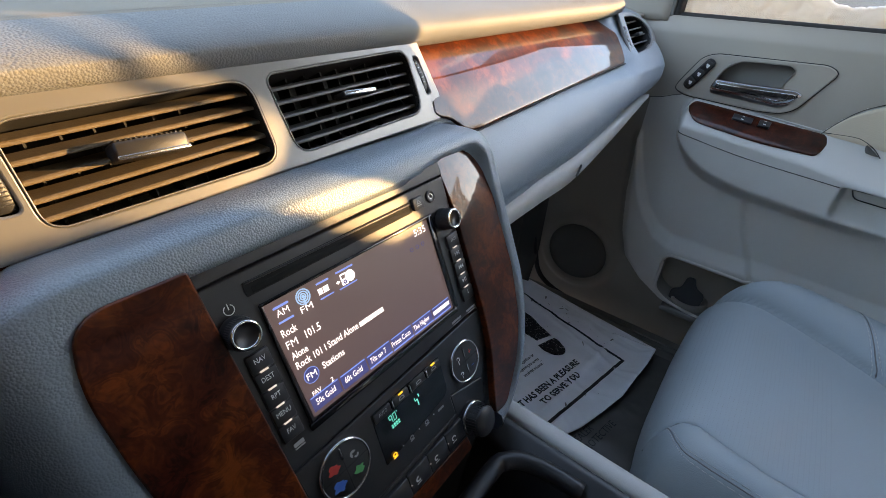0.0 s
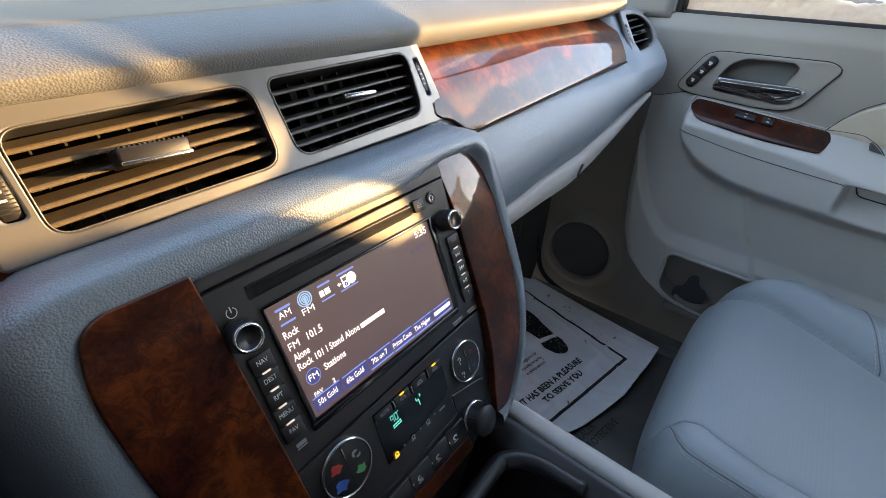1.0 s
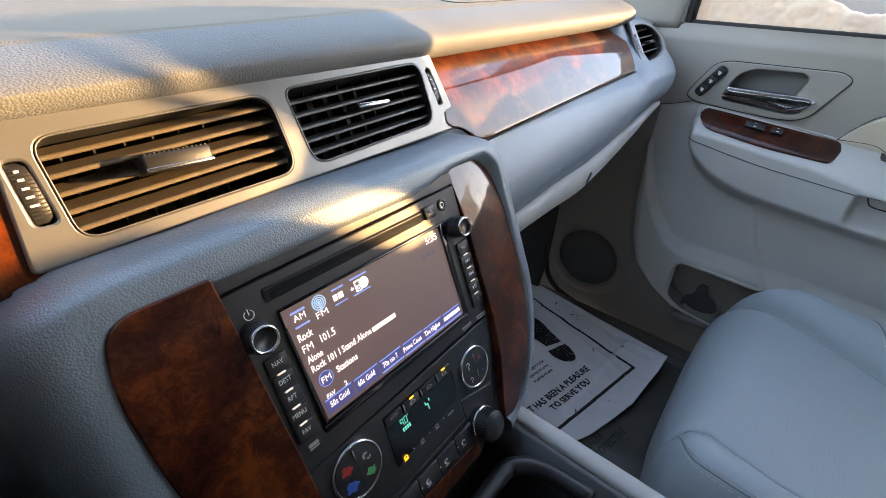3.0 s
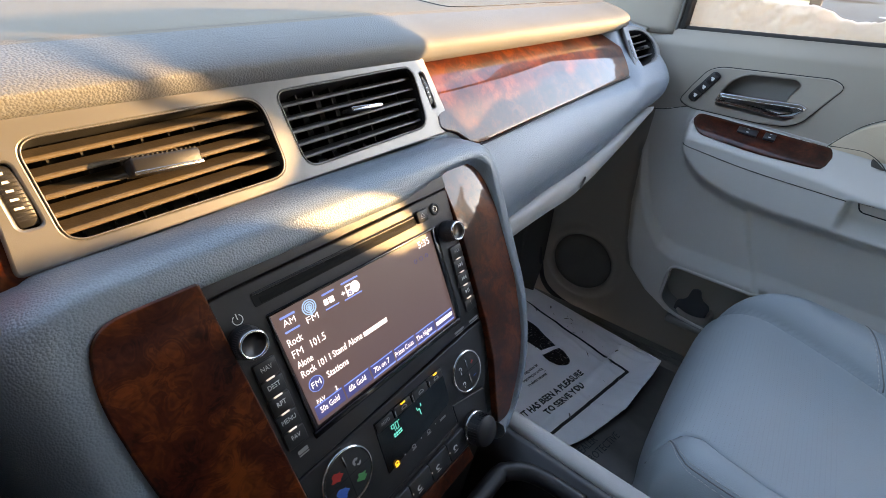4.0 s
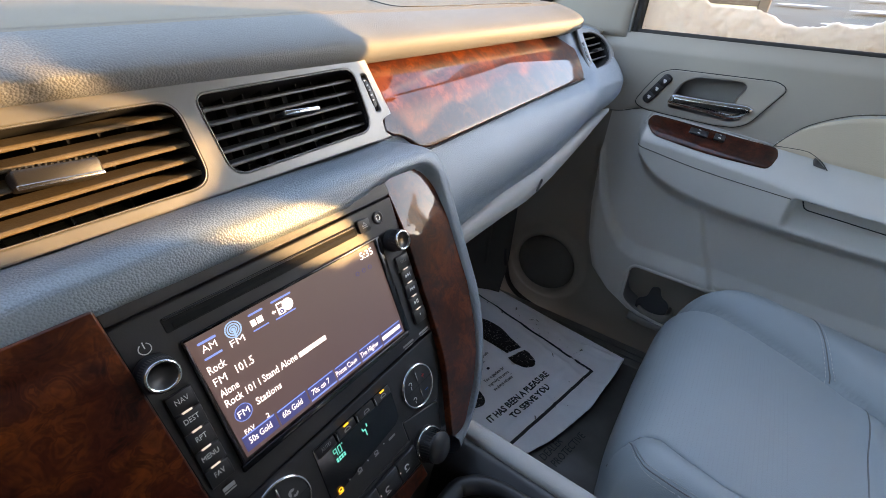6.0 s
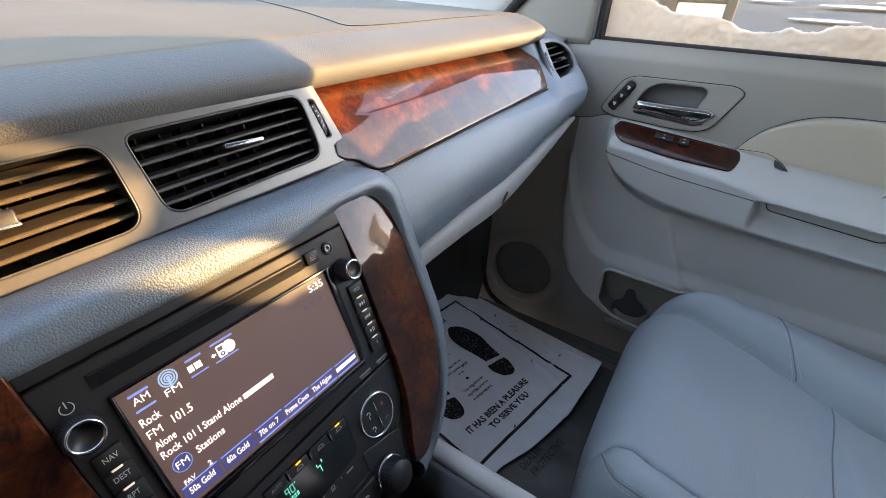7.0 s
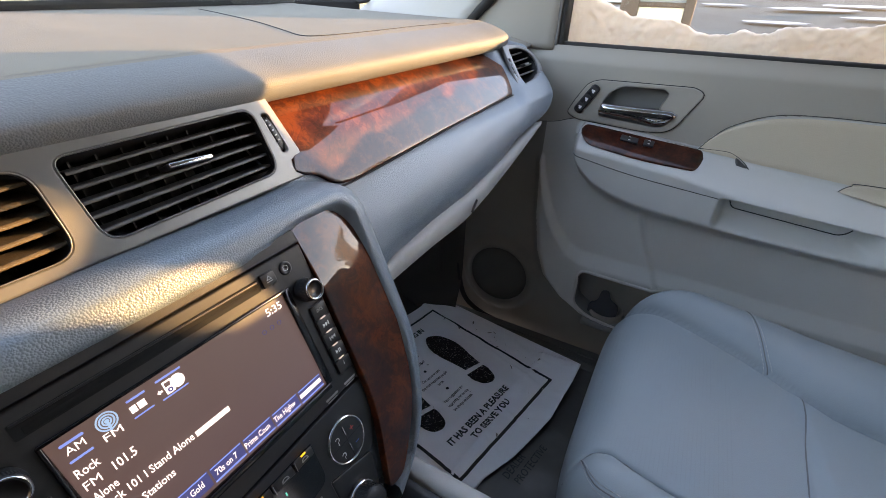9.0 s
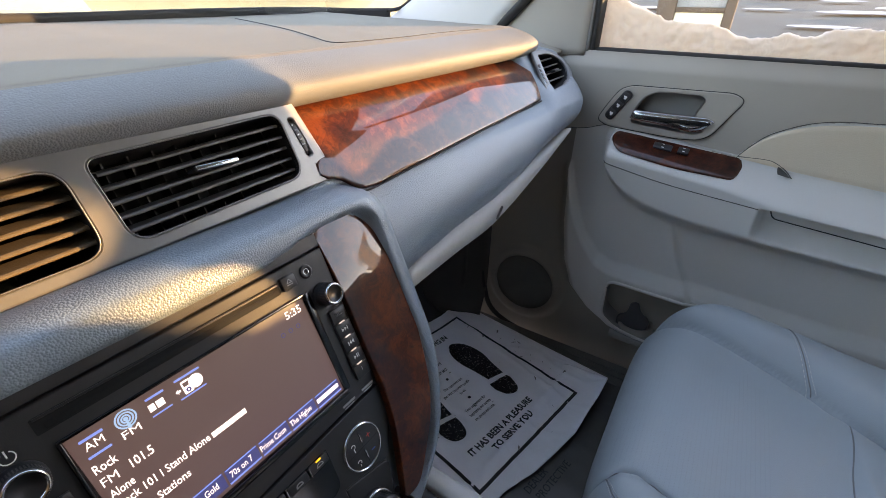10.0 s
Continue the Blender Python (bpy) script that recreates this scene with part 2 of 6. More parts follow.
def spline(points, n):
    """Points on a smooth open line through the given ones."""
    pts = [Vector(p) for p in points]
    pts = [2 * pts[0] - pts[1]] + pts + [2 * pts[-1] - pts[-2]]
    out, spans = [], len(pts) - 3
    for k in range(n):
        s = k / (n - 1) * spans
        i = min(int(s), spans - 1)
        t = s - i
        a, b, c, d = pts[i:i + 4]
        out.append(0.5 * (2 * b + (c - a) * t + (2 * a - 5 * b + 4 * c - d) * t * t + (3 * b - a - 3 * c + d) * t ** 3))
    return out


def rounded(points, r, n=5):
    """A closed outline with rounded corners; r: one radius or one for each corner."""
    out, k = [], len(points)
    for i in range(k):
        p, a, b = Vector(points[i]), Vector(points[i - 1]), Vector(points[(i + 1) % k])
        ri = r[i] if isinstance(r, (list, tuple)) else r
        e1, e2 = (a - p), (b - p)
        ri = min(ri, e1.length * 0.49, e2.length * 0.49)
        if ri <= 1e-6:
            out.append(p)
            continue
        s, e = p + e1.normalized() * ri, p + e2.normalized() * ri
        for j in range(n + 1):
            t = j / n
            out.append((1 - t) ** 2 * s + 2 * t * (1 - t) * p + t * t * e)
    return out


def plate(outlines, thick, bevel=0.0, m=None, segments=2):
    """A flat plate with holes: outlines in its own x, y; its front face at z = 0, facing z."""
    cu = bpy.data.curves.new("plate", "CURVE")
    cu.dimensions, cu.fill_mode = "2D", "BOTH"
    cu.extrude, cu.bevel_depth, cu.bevel_resolution = max(thick / 2 - bevel, 1e-5), bevel, segments - 1
    cu.offset = -bevel
    for o in outlines:
        s = cu.splines.new("POLY")
        s.points.add(len(o) - 1)
        for q, p in zip(s.points, o):
            q.co = (p[0], p[1], 0, 1)
        s.use_cyclic_u = True
    ob = bpy.data.objects.new("plate", cu)
    me = bpy.data.meshes.new_from_object(ob)
    bpy.data.objects.remove(ob)
    bpy.data.curves.remove(cu)
    me.transform(Matrix.Translation((0, 0, -thick / 2)))
    if m is not None:
        me.transform(m)
    return me


def on_panel(d=0.0, u=0.0, v=0.0, turn=0.0):
    """Frame of a plate on the dash face: x across, y up the slope, z towards the seats."""
    return PANEL @ Matrix.Translation((u, d, v)) @ Matrix.Rotation(radians(90), 4, "X") @ Matrix.Rotation(turn, 4, "Z")


def tube(path, r, sides=8, closed=False):
    """A round bar along a line of points."""
    pts = [Vector(p) for p in path]
    rows = []
    up = Vector((0, 0, 1))
    for i, p in enumerate(pts):
        a, b = pts[(i - 1) % len(pts)] if closed or i else p, pts[(i + 1) % len(pts)] if closed or i < len(pts) - 1 else p
        w = (b - a).normalized()
        s = w.cross(up)
        s = s.normalized() if s.length > 1e-4 else Vector((1, 0, 0))
        q = s.cross(w)
        rr = r(i / max(1, len(pts) - 1)) if callable(r) else r
        rows.append([p + (s * math.cos(k * math.tau / sides) + q * math.sin(k * math.tau / sides)) * rr for k in range(sides)])
    if closed:
        rows.append(rows[0])
    bm = grid(rows, True)
    if closed:
        bmesh.ops.remove_doubles(bm, verts=bm.verts[:], dist=1e-6)
    else:
        for row in (bm.verts[:sides], bm.verts[-sides:]):
            try:
                bm.faces.new(row)
            except ValueError:
                pass
        bmesh.ops.recalc_face_normals(bm, faces=bm.faces[:])
    return bm


def lathe(profile, m, sides=40, cap=True):
    """A turned shape: (radius, height) pairs about z, then placed by m."""
    rows = [[Vector((r * math.cos(k * math.tau / sides), r * math.sin(k * math.tau / sides), h)) for k in range(sides)] for r, h in profile]
    bm = grid(rows, True)
    if cap:
        bm.faces.new(bm.verts[-sides:])
    bmesh.ops.recalc_face_normals(bm, faces=bm.faces[:])
    bmesh.ops.transform(bm, matrix=m, verts=bm.verts[:])
    return bm


def words(text, size, m, thick=0.0002, shear=0.0, width=1.0, align="LEFT", bold=0.0):
    """Lettering as a mesh; m places its left end on the base line."""
    cu = bpy.data.curves.new("words", "FONT")
    cu.body, cu.size, cu.extrude, cu.shear = text, size, thick / 2, shear
    cu.align_x, cu.offset = align, bold * size
    cu.resolution_u = 2
    ob = bpy.data.objects.new("words", cu)
    me = bpy.data.meshes.new_from_object(ob)
    bpy.data.objects.remove(ob)
    bpy.data.curves.remove(cu)
    me.transform(Matrix.Diagonal((width, 1, 1, 1)))
    me.transform(m)
    return me


def lerp(x, pairs):
    """Piecewise straight through (x, value) pairs."""
    if x <= pairs[0][0]:
        return pairs[0][1]
    for (a, p), (b, q) in zip(pairs, pairs[1:]):
        if x <= b:
            return p + (q - p) * (x - a) / (b - a)
    return pairs[-1][1]


def step(a, b, x):
    t = min(1, max(0, (x - a) / (b - a)))
    return t * t * (3 - 2 * t)


def steps(a, b, n):
    return [a + (b - a) * k / (n - 1) for k in range(n)]


# ---- ground outside and the car's shell ----
g = bmesh.new()
bmesh.ops.create_grid(g, x_segments=2, y_segments=2, size=150, matrix=Matrix.Translation((0, 0, -0.75)))
tagged(part("ground", g, ASPHALT, None), "grey wet asphalt car park with patches of snow", "ground", kind="structure")
hill = grid([[(x, y, -0.752 + 0.135 * max(0, x - 7) + 0.05 * noise.noise((x * 0.3, y * 0.3, 0))) for y in steps(-70, 60, 60)] for x in steps(6.5, 80, 50)])
tagged(part("hillside", hill, ASPHALT, None), "grey asphalt slope rising behind the lot", "ground", kind="structure")
near_snow = grid([[(x, y, -0.742 + 0.03 * noise.noise((x * 0.8, y * 0.8, 0))) for y in steps(-14, 16, 40)] for x in steps(-16, 4.2, 30)])
tagged(part("snow_cover", near_snow, SNOW, None), "trodden snow lying round the parked car", "snow", kind="structure")

floor_bm = grid([[(x, y, z) for x in steps(-0.80, 0.80, 9)] for y, z in [(-1.6, -0.02), (-0.5, -0.004), (0.30, -0.004), (0.36, 0.02), (0.55, 0.24), (0.62, 0.45)]])
tagged(part("floor", solid(floor_bm, 0.02), CARPET, None), "dark worn carpet of the passenger footwell", "floor", kind="structure")

# roof, pillars and the other sides close the cabin
shell = thing("car_body", (0, -0.5, -0.3), "grey cloth and plastic lined car cabin shell", "car body", kind="structure")
part("roof", cube((-0.72, -2.76, 1.14), (0.72, 0.01, 1.18), 0.01), HEADLINER, shell, "grey cloth headliner")
part("rear_wall", cube((-0.85, -2.75, -0.1), (0.85, -2.70, 0.66), 0.01), DOORGREY, shell)
# unseen wall carried up over the driver's windows to hold back light
part("driver_side", cube((-0.90, -2.7, -0.1), (-0.86, 0.6, 1.12), 0.01), DOORGREY, shell)
part("rear_side", cube((0.86, -2.7, -0.1), (0.90, -0.74, 0.66), 0.01), DOORGREY, shell)
# three unseen black boards, added to darken the lower left of the stack
part("light_block", cube((-0.250, -0.34, -0.1), (-0.232, 0.09, 0.665), 0.004), DARK, shell)
part("light_block", cube((-0.250, -0.34, 0.666), (-0.232, -0.08, 0.90), 0.004), DARK, shell)
part("light_block", cube((-0.231, -0.275, 0.18), (-0.02, -0.255, 0.60), 0.004), DARK, shell)
part("firewall", cube((-0.86, 0.63, -0.1), (0.86, 0.66, 0.69), 0.01), DARK, shell)
for s in (-1, 1):
    if s < 0:
        part("front_pillar", tube(spline([(s * 0.835, 0.24, 0.66), (s * 0.80, 0.12, 0.80), (s * 0.74, -0.10, 1.04), (s * 0.69, -0.30, 1.21)], 12), 0.035, 10), HEADLINER, shell, "grey windscreen pillar trim")
    part("centre_pillar", cube((s * 0.80, -1.20, 0.60), (s * 0.87, -1.12, 1.22), 0.02), HEADLINER, shell)
    part("rear_pillar", cube((s * 0.75, -1.9, 0.60), (s * 0.88, -1.72, 1.22), 0.02), HEADLINER, shell)
    # right-hand pane is unseen and lightened, to fill the walnut's reflection
    part("rear_glass", cube((s * 0.860, -1.74, 0.64), (s * 0.864, -1.19, 1.14)), PRIVACY if s < 0 else TINTED, shell, "dark privacy glass", smooth=False)
    part("rear_glass", cube((s * 0.860, -2.70, 0.64), (s * 0.864, -1.88, 1.14)), PRIVACY, shell, "dark privacy glass", smooth=False)
    part("roof_rail", cube((s * 0.70, -2.7, 1.12), (s * 0.78, -0.25, 1.22), 0.02), HEADLINER, shell)

part("tailgate_glass", cube((-0.80, -2.72, 0.64), (0.80, -2.716, 1.2)), PRIVACY, shell, "dark privacy glass", smooth=False)

# ---- dashboard ----
dash = thing("dashboard", (0, 0.3, 0.3), "grey grained leather-look dashboard with burr walnut and silver trim", "dashboard")


def face_d(u, v):
    """Depth of the passenger side of the dash face."""
    base = lerp(u, [(0.17, 0.040), (0.40, 0.031), (0.63, 0.018), (0.70, 0.008), (0.76, 0.001), (0.80, 0.0)])
    k = lerp(u, [(0.17, 0.10), (0.63, 0.32), (0.80, 0.32)])
    return base + k * (v - 0.15)


def end_back(u):
    """How far the dash face rolls away at its door end."""
    t = max(0.0, (u - 0.766) / 0.024)
    return 0.06 * (1 - math.sqrt(max(0.0, 1 - min(1, t) ** 2)))


def lip(u):
    v = lerp(u, [(-0.75, 0.178), (-0.15, 0.178), (0.16, 0.184), (0.62, 0.193), (0.66, 0.195)])
    d = face_d(u, v) if u > 0.17 else 0.04
    return pp(u, v, d)


BROW = [(0.030, -0.009), (0.004, -0.007), (-0.008, -0.001), (-0.0125, 0.0070), (-0.0110, 0.0138), (-0.0030, 0.0195), (0.0100, 0.0246), (0.0220, 0.0281), (0.034, 0.0308), (0.0405, 0.0320), (0.048, 0.0330), (0.09, 0.0338), (0.20, 0.0362), (0.35, 0.0400), (0.50, 0.0440)]


def brow_rise(u):
    """The brow grows taller from the steering column towards the door."""
    return lerp(u, [(-0.15, 0.72), (0.16, 1.0), (0.66, 1.1)])


rows = []
for u in [-0.75 + 0.02 * k for k in range(72)] + [0.679, 0.687, 0.693, 0.698, 0.702, 0.704]:
    p = lip(min(u, 0.66))
    q = max(0.0, (u - 0.668) / 0.036)
    k = math.sqrt(max(0.0, 1 - q * q))
    prof = spline([(0, y, z * brow_rise(u) if z > 0.01 else z) for y, z in BROW], 60)
    row = []
    for w in prof:
        y, z = w.y, w.z
        if y < 0.06:
            y, z = 0.06 - (0.06 - y) * (0.4 + 0.6 * k), 0.010 + (z - 0.010) * (0.35 + 0.65 * k)
        else:
            z = 0.010 + (z - 0.010) * (0.35 + 0.65 * k)
        row.append((u, p.y + y, p.z + z))
    rows.append(row)
pad_bm = grid(rows)
# the flat top behind the crease takes the lit tint
for f in pad_bm.faces:
    c = f.calc_center_median()
    f.material_index = 1 if c.y > lip(min(c.x, 0.66)).y + 0.037 else 0
part("top_pad", solid(pad_bm, -0.004), [TOPPAD, TOPSKIN], dash, "grey grained top pad, its flat top tinted as if lit")

EDGE_TOP = [(0.21, -0.014), (0.226, -0.010), (0.242, -0.006), (0.279, -0.003), (0.322, 0.002), (0.417, 0.007), (0.548, 0.025), (0.697, 0.049), (0.79, 0.06)]


def face_end(v):
    return lerp(v, [(0.040, 0.690), (0.055, 0.712), (0.085, 0.742), (0.12, 0.759), (0.153, 0.774), (0.20, 0.782)])


WOOD_LOW = [(0.14, 0.092), (0.212, 0.0900), (0.44, 0.1040), (0.61, 0.1120), (0.80, 0.12)]
# passenger face under the wood, rolling away at the door
rows = []
for u in [0.14 + 0.02 * k for k in range(24)] + [0.606 + 0.005 * k for k in range(28)] + [0.745, 0.755, 0.765, 0.770, 0.774, 0.778, 0.782, 0.785, 0.788, 0.7895, 0.790]:
    vb = lerp(u, EDGE_TOP)
    back = end_back(u)
    top = lerp(u, [(0.6, 0.207), (0.68, 0.214), (0.73, 0.214), (0.79, 0.196)])
    row = [pp(u, top + 0.035, 0.30), pp(u, top + 0.02, face_d(u, top) + 0.09 + back)]
    for v in steps(top, vb, 60):
        f = (v - vb) / (top - vb)
        low = max(0.0, min(1.0, (v - vb) / (lerp(u, WOOD_LOW) - 0.002 - vb)))
        bulge = -0.010 * math.sin(math.pi * (low + (min(1, f * 1.5) - low) * step(0.62, 0.67, u))) + 0.012 * max(0, 1 - f / 0.12) ** 2 + 0.03 * max(0, (f - 0.86) / 0.14) ** 2 + 0.020 * step(lerp(u, WOOD_LOW) + 0.012, lerp(u, WOOD_LOW) + 0.06, v) * (1 - step(0.60, 0.65, u))
        row.append(pp(u - step(0.45, 0.79, u) * (0.79 - face_end(v)), v, face_d(u, max(v, 0.09)) + bulge + back + 0.003))
    row.append(pp(u - step(0.45, 0.79, u) * (0.79 - face_end(vb)), vb + 0.004, face_d(u, 0.09) + 0.05 + back))
    rows.append(row)
passenger = grid(rows)
face_ob = part("passenger_face", passenger, LEATHER, dash, "grey leather-look passenger face and glove box lid")

# the pale lower edge of the glove box and the underside, its shade given as near black
rows, under = [], []
for u in steps(0.20, 0.690, 30):
    a = lerp(u, EDGE_TOP)
    b = lerp(u, [(0.224, -0.030), (0.266, -0.0275), (0.326, -0.025), (0.38, -0.0245), (0.409, -0.0220), (0.47, -0.0115), (0.536, 0.002), (0.61, 0.018), (0.684, 0.038), (0.70, 0.044)])
    back = end_back(u) * 0.8
    d0 = face_d(u, 0.09) + 0.008 + back
    rows.append([pp(u, a + 0.004, d0 + 0.02), pp(u, a + 0.002, d0), pp(u, (a + b) / 2, d0 + 0.002), pp(u, b, d0 + 0.008), pp(u, b - 0.002, d0 + 0.03)])
    under.append([pp(u, b - 0.002, d0 + 0.012), pp(u, b + 0.04, d0 + 0.12), pp(u, b + 0.1, d0 + 0.40)])
part("glove_box_edge", solid(grid(rows), 0.003), DOORSOFT, dash, "pale grey hard plastic lower edge, scuffed")
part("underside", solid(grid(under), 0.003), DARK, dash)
for uu, vv in ((0.405, -0.006),):
    part("glove_box_scuff", plate([rounded([(0, 0), (0.024, 0.0105), (0.022, 0.0135), (-0.002, 0.003)], 0.0015)], 0.001, 0, on_panel(face_d(uu, .09) + 0.007, uu, vv - 0.012)), DARK, dash, "dark scuff in the plastic")


# hood of leather round the centre stack
def rim_distance(u, v):
    if v > 0.086:
        v = 0.086 + (v - 0.086) * lerp(u, [(-0.15, 1.75), (0.0, 1.5), (0.13, 1.42), (0.17, 1.55)])
    cu, cv, hu, hv, r = 0.004, -0.045, 0.168, 0.131, 0.045 - 0.020 * step(0.0, 0.06, v)
    if v < cv:
        hu -= 0.06 * ((cv - v) / hv) ** 2
    x, y = abs(u - cu) - hu + r, abs(v - cv) - hv + r
    return math.hypot(max(x, 0), max(y, 0)) + min(max(x, y), 0) - r


def hood_d(u, v):
    s = rim_distance(u, v)
    if s < 0:
        return -0.004 + 0.010 * min(1, max(0, -s - 0.012 + 0.009 * step(0.05, 0.12, u)) / 0.004) ** 2
    w = 0.032
    if s < w:
        return -0.004 + 0.055 * (1 - math.sqrt(max(0, 1 - (s / w) ** 2)))
    return min(0.051 + (s - w) * 1.6, 0.20)


def hood_face(u, v):
    """The hood's depth, its flank flowing into the passenger face in a soft hollow."""
    a = hood_d(u, v)
    if u < 0.10 or v < -0.01:
        return a
    k, b = 0.020, face_d(max(u, 0.17), v) + 0.001
    h = max(k - abs(a - b), 0.0) / k
    return a + (min(a, b) - h * h * k * 0.25 - a) * step(0.10, 0.15, u) * step(-0.01, 0.03, v)


rows = []
for v in steps(0.125, -0.20, 100):
    rows.append([pp(u, v, hood_face(u, v)) for u in steps(-0.40, 0.235, 190)])
hood = grid(rows)
bmesh.ops.delete(hood, geom=[f for f in hood.faces if (PANEL.inverted() @ f.calc_center_median()).z < 0.0 and (PANEL.inverted() @ f.calc_center_median()).x > 0 and rim_distance((PANEL.inverted() @ f.calc_center_median()).x, (PANEL.inverted() @ f.calc_center_median()).z) > 0.03 or (PANEL.inverted() @ f.calc_center_median()).z < -0.150 and -0.09 < (PANEL.inverted() @ f.calc_center_median()).x < 0.09], context="FACES")
part("stack_hood", hood, LEATHER, dash, "grey grained leather-look hood round the centre stack")

# walnut trims
wood_outline = rounded([(0.1600, 0.1845), (0.1585, 0.1125), (0.178, 0.1085), (0.187, 0.0985), (0.197, 0.0920), (0.212, 0.0900), (0.44, 0.1040), (0.610, 0.1120), (0.657, 0.1945)], [0.003, 0.006, 0.006, 0.006, 0.006, 0.006, 0.10, 0.005, 0.004], 6)


def wood_d(u, v):
    """Depth of the bowed walnut, rolling back under the brow."""
    return face_d(u, v) + end_back(u) - 0.003 + CROWN * max(0.0, v - CROWN_V) ** 2


CROWN, CROWN_V = 4.2, 0.128


def bent_plate(outline, nu=70, nv=22):
    """The walnut on the passenger face, following its bend, with a rounded edge."""
    us = [p.x for p in outline]
    lo, hi = min(us), max(us)
    rows = []
    for i in range(nu + 1):
        u = lo + (hi - lo) * min(max(i / nu, 0.0005), 0.9995)
        cuts = []
        for a, b in zip(outline, outline[1:] + outline[:1]):
            if (a.x - u) * (b.x - u) <= 0 and abs(a.x - b.x) > 1e-9:
                cuts.append(a.y + (b.y - a.y) * (u - a.x) / (b.x - a.x))
        v0, v1 = min(cuts), max(cuts)
        r = min(0.0014, (v1 - v0) * 0.2)
        vs = [(v0, 0.005), (v0, 0.0014), (v0 + r * 0.3, 0.0004)] + [(v, 0.0) for v in steps(v0 + r, v1 - r, nv)] + [(v1 - r * 0.3, 0.0004), (v1, 0.0014), (v1, 0.005)]
        rows.append([pp(u, v, wood_d(u, v) + e) for v, e in vs])
    return grid(rows)


part("trim_gap", tube([pp(u, lerp(u, WOOD_LOW) - 0.0012, wood_d(u, lerp(u, WOOD_LOW)) + 0.0018) for u in steps(0.19, 0.612, 50)], 0.0011, 6), DARK, dash, "dark joint under the walnut")
part("wood_trim", bent_plate(wood_outline), BURL, dash, "glossy red-brown burr walnut trim")
stack_l = rounded([(-0.101, 0.076), (-0.150, 0.076), (-0.158, 0.045), (-0.156, -0.02), (-0.140, -0.11), (-0.100, -0.160), (-0.092, -0.160)], [0.002, 0.03, 0.02, 0.05, 0.06, 0.01, 0.002], 8)
stack_r = rounded([(0.105, 0.083), (0.158, 0.083), (0.173, 0.032), (0.172, -0.03), (0.152, -0.11), (0.098, -0.158), (0.080, -0.155), (0.103, -0.085)], [0.002, 0.03, 0.03, 0.05, 0.06, 0.02, 0.004, 0.03], 8)
for o in (stack_l,):
    part("wood_trim", plate([o], 0.008, 0.0011, on_panel(-0.006)), BURL, dash, "glossy dark red burr walnut side trim of the stack")
part("wood_trim", plate([rounded([(-0.152, 0.178), (-0.154, 0.100), (-0.205, 0.070), (-0.30, 0.065), (-0.30, 0.178)], 0.004)], 0.006, 0.0015, on_panel(0.038)), BURL, dash, "glossy dark red burr walnut trim")

# silver vent surround
vent_a = rounded([(-0.137, 0.164), (-0.0105, 0.168), (-0.0085, 0.1148), (-0.136, 0.112)], [0.010, 0.014, 0.014, 0.010], 6)
vent_b = rounded([(0.0020, 0.169), (0.1415, 0.1745), (0.143, 0.1215), (0.0070, 0.1152)], [0.008, 0.012, 0.014, 0.012], 6)
wheel_hole = rounded([(-0.150, 0.156), (-0.142, 0.155), (-0.141, 0.124), (-0.150, 0.124)], 0.003)
wheel_hole_b = rounded([(0.149, 0.168), (0.154, 0.168), (0.160, 0.136), (0.155, 0.135)], 0.002)
surround = [rounded([(-0.150, 0.179), (0.159, 0.185), (0.178, 0.1105), (-0.160, 0.103)], [0.004, 0.003, 0.004, 0.004]), vent_a, vent_b, wheel_hole, wheel_hole_b]
part("silver_trim", plate(surround, 0.006, 0.0015, on_panel(0.035)), SILVER, dash, "satin silver-grey surround of the centre vents")

# ---- radio and stack face ----
radio = thing("radio", pp(0, 0), "black navigation radio with a lit touch screen", "radio")
part("faceplate", plate([rounded([(-0.1005, 0.0635), (0.1045, 0.067), (0.104, -0.055), (-0.0955, -0.062)], 0.002)], 0.01, 0.0012, on_panel(-0.004)), BLACK, radio)
part("top_panel", plate([rounded([(-0.1005, 0.076), (0.1035, 0.079), (0.1045, 0.068), (-0.1005, 0.0645)], 0.0015)], 0.012, 0.001, on_panel(-0.005)), BLACK, radio)
part("screen", plate([rounded([(-0.0725, 0.0405), (0.0725, 0.0405), (0.0735, -0.0405), (-0.0705, -0.0395)], 0.001)], 0.002, 0, on_panel(-0.0042)), SCREENGLASS, radio)

LEGEND = material("printed_legend", (0.72, 0.72, 0.70), 0.6, 0, 0.1, 900, 0, 0.05)
# ---- vents ----
def wall_of(outline, d0, d1):
    """The inner wall of an opening in the dash face, between two depths."""
    return grid([[pp(p.x, p.y, d) for p in outline] for d in (d0, d1)], True)


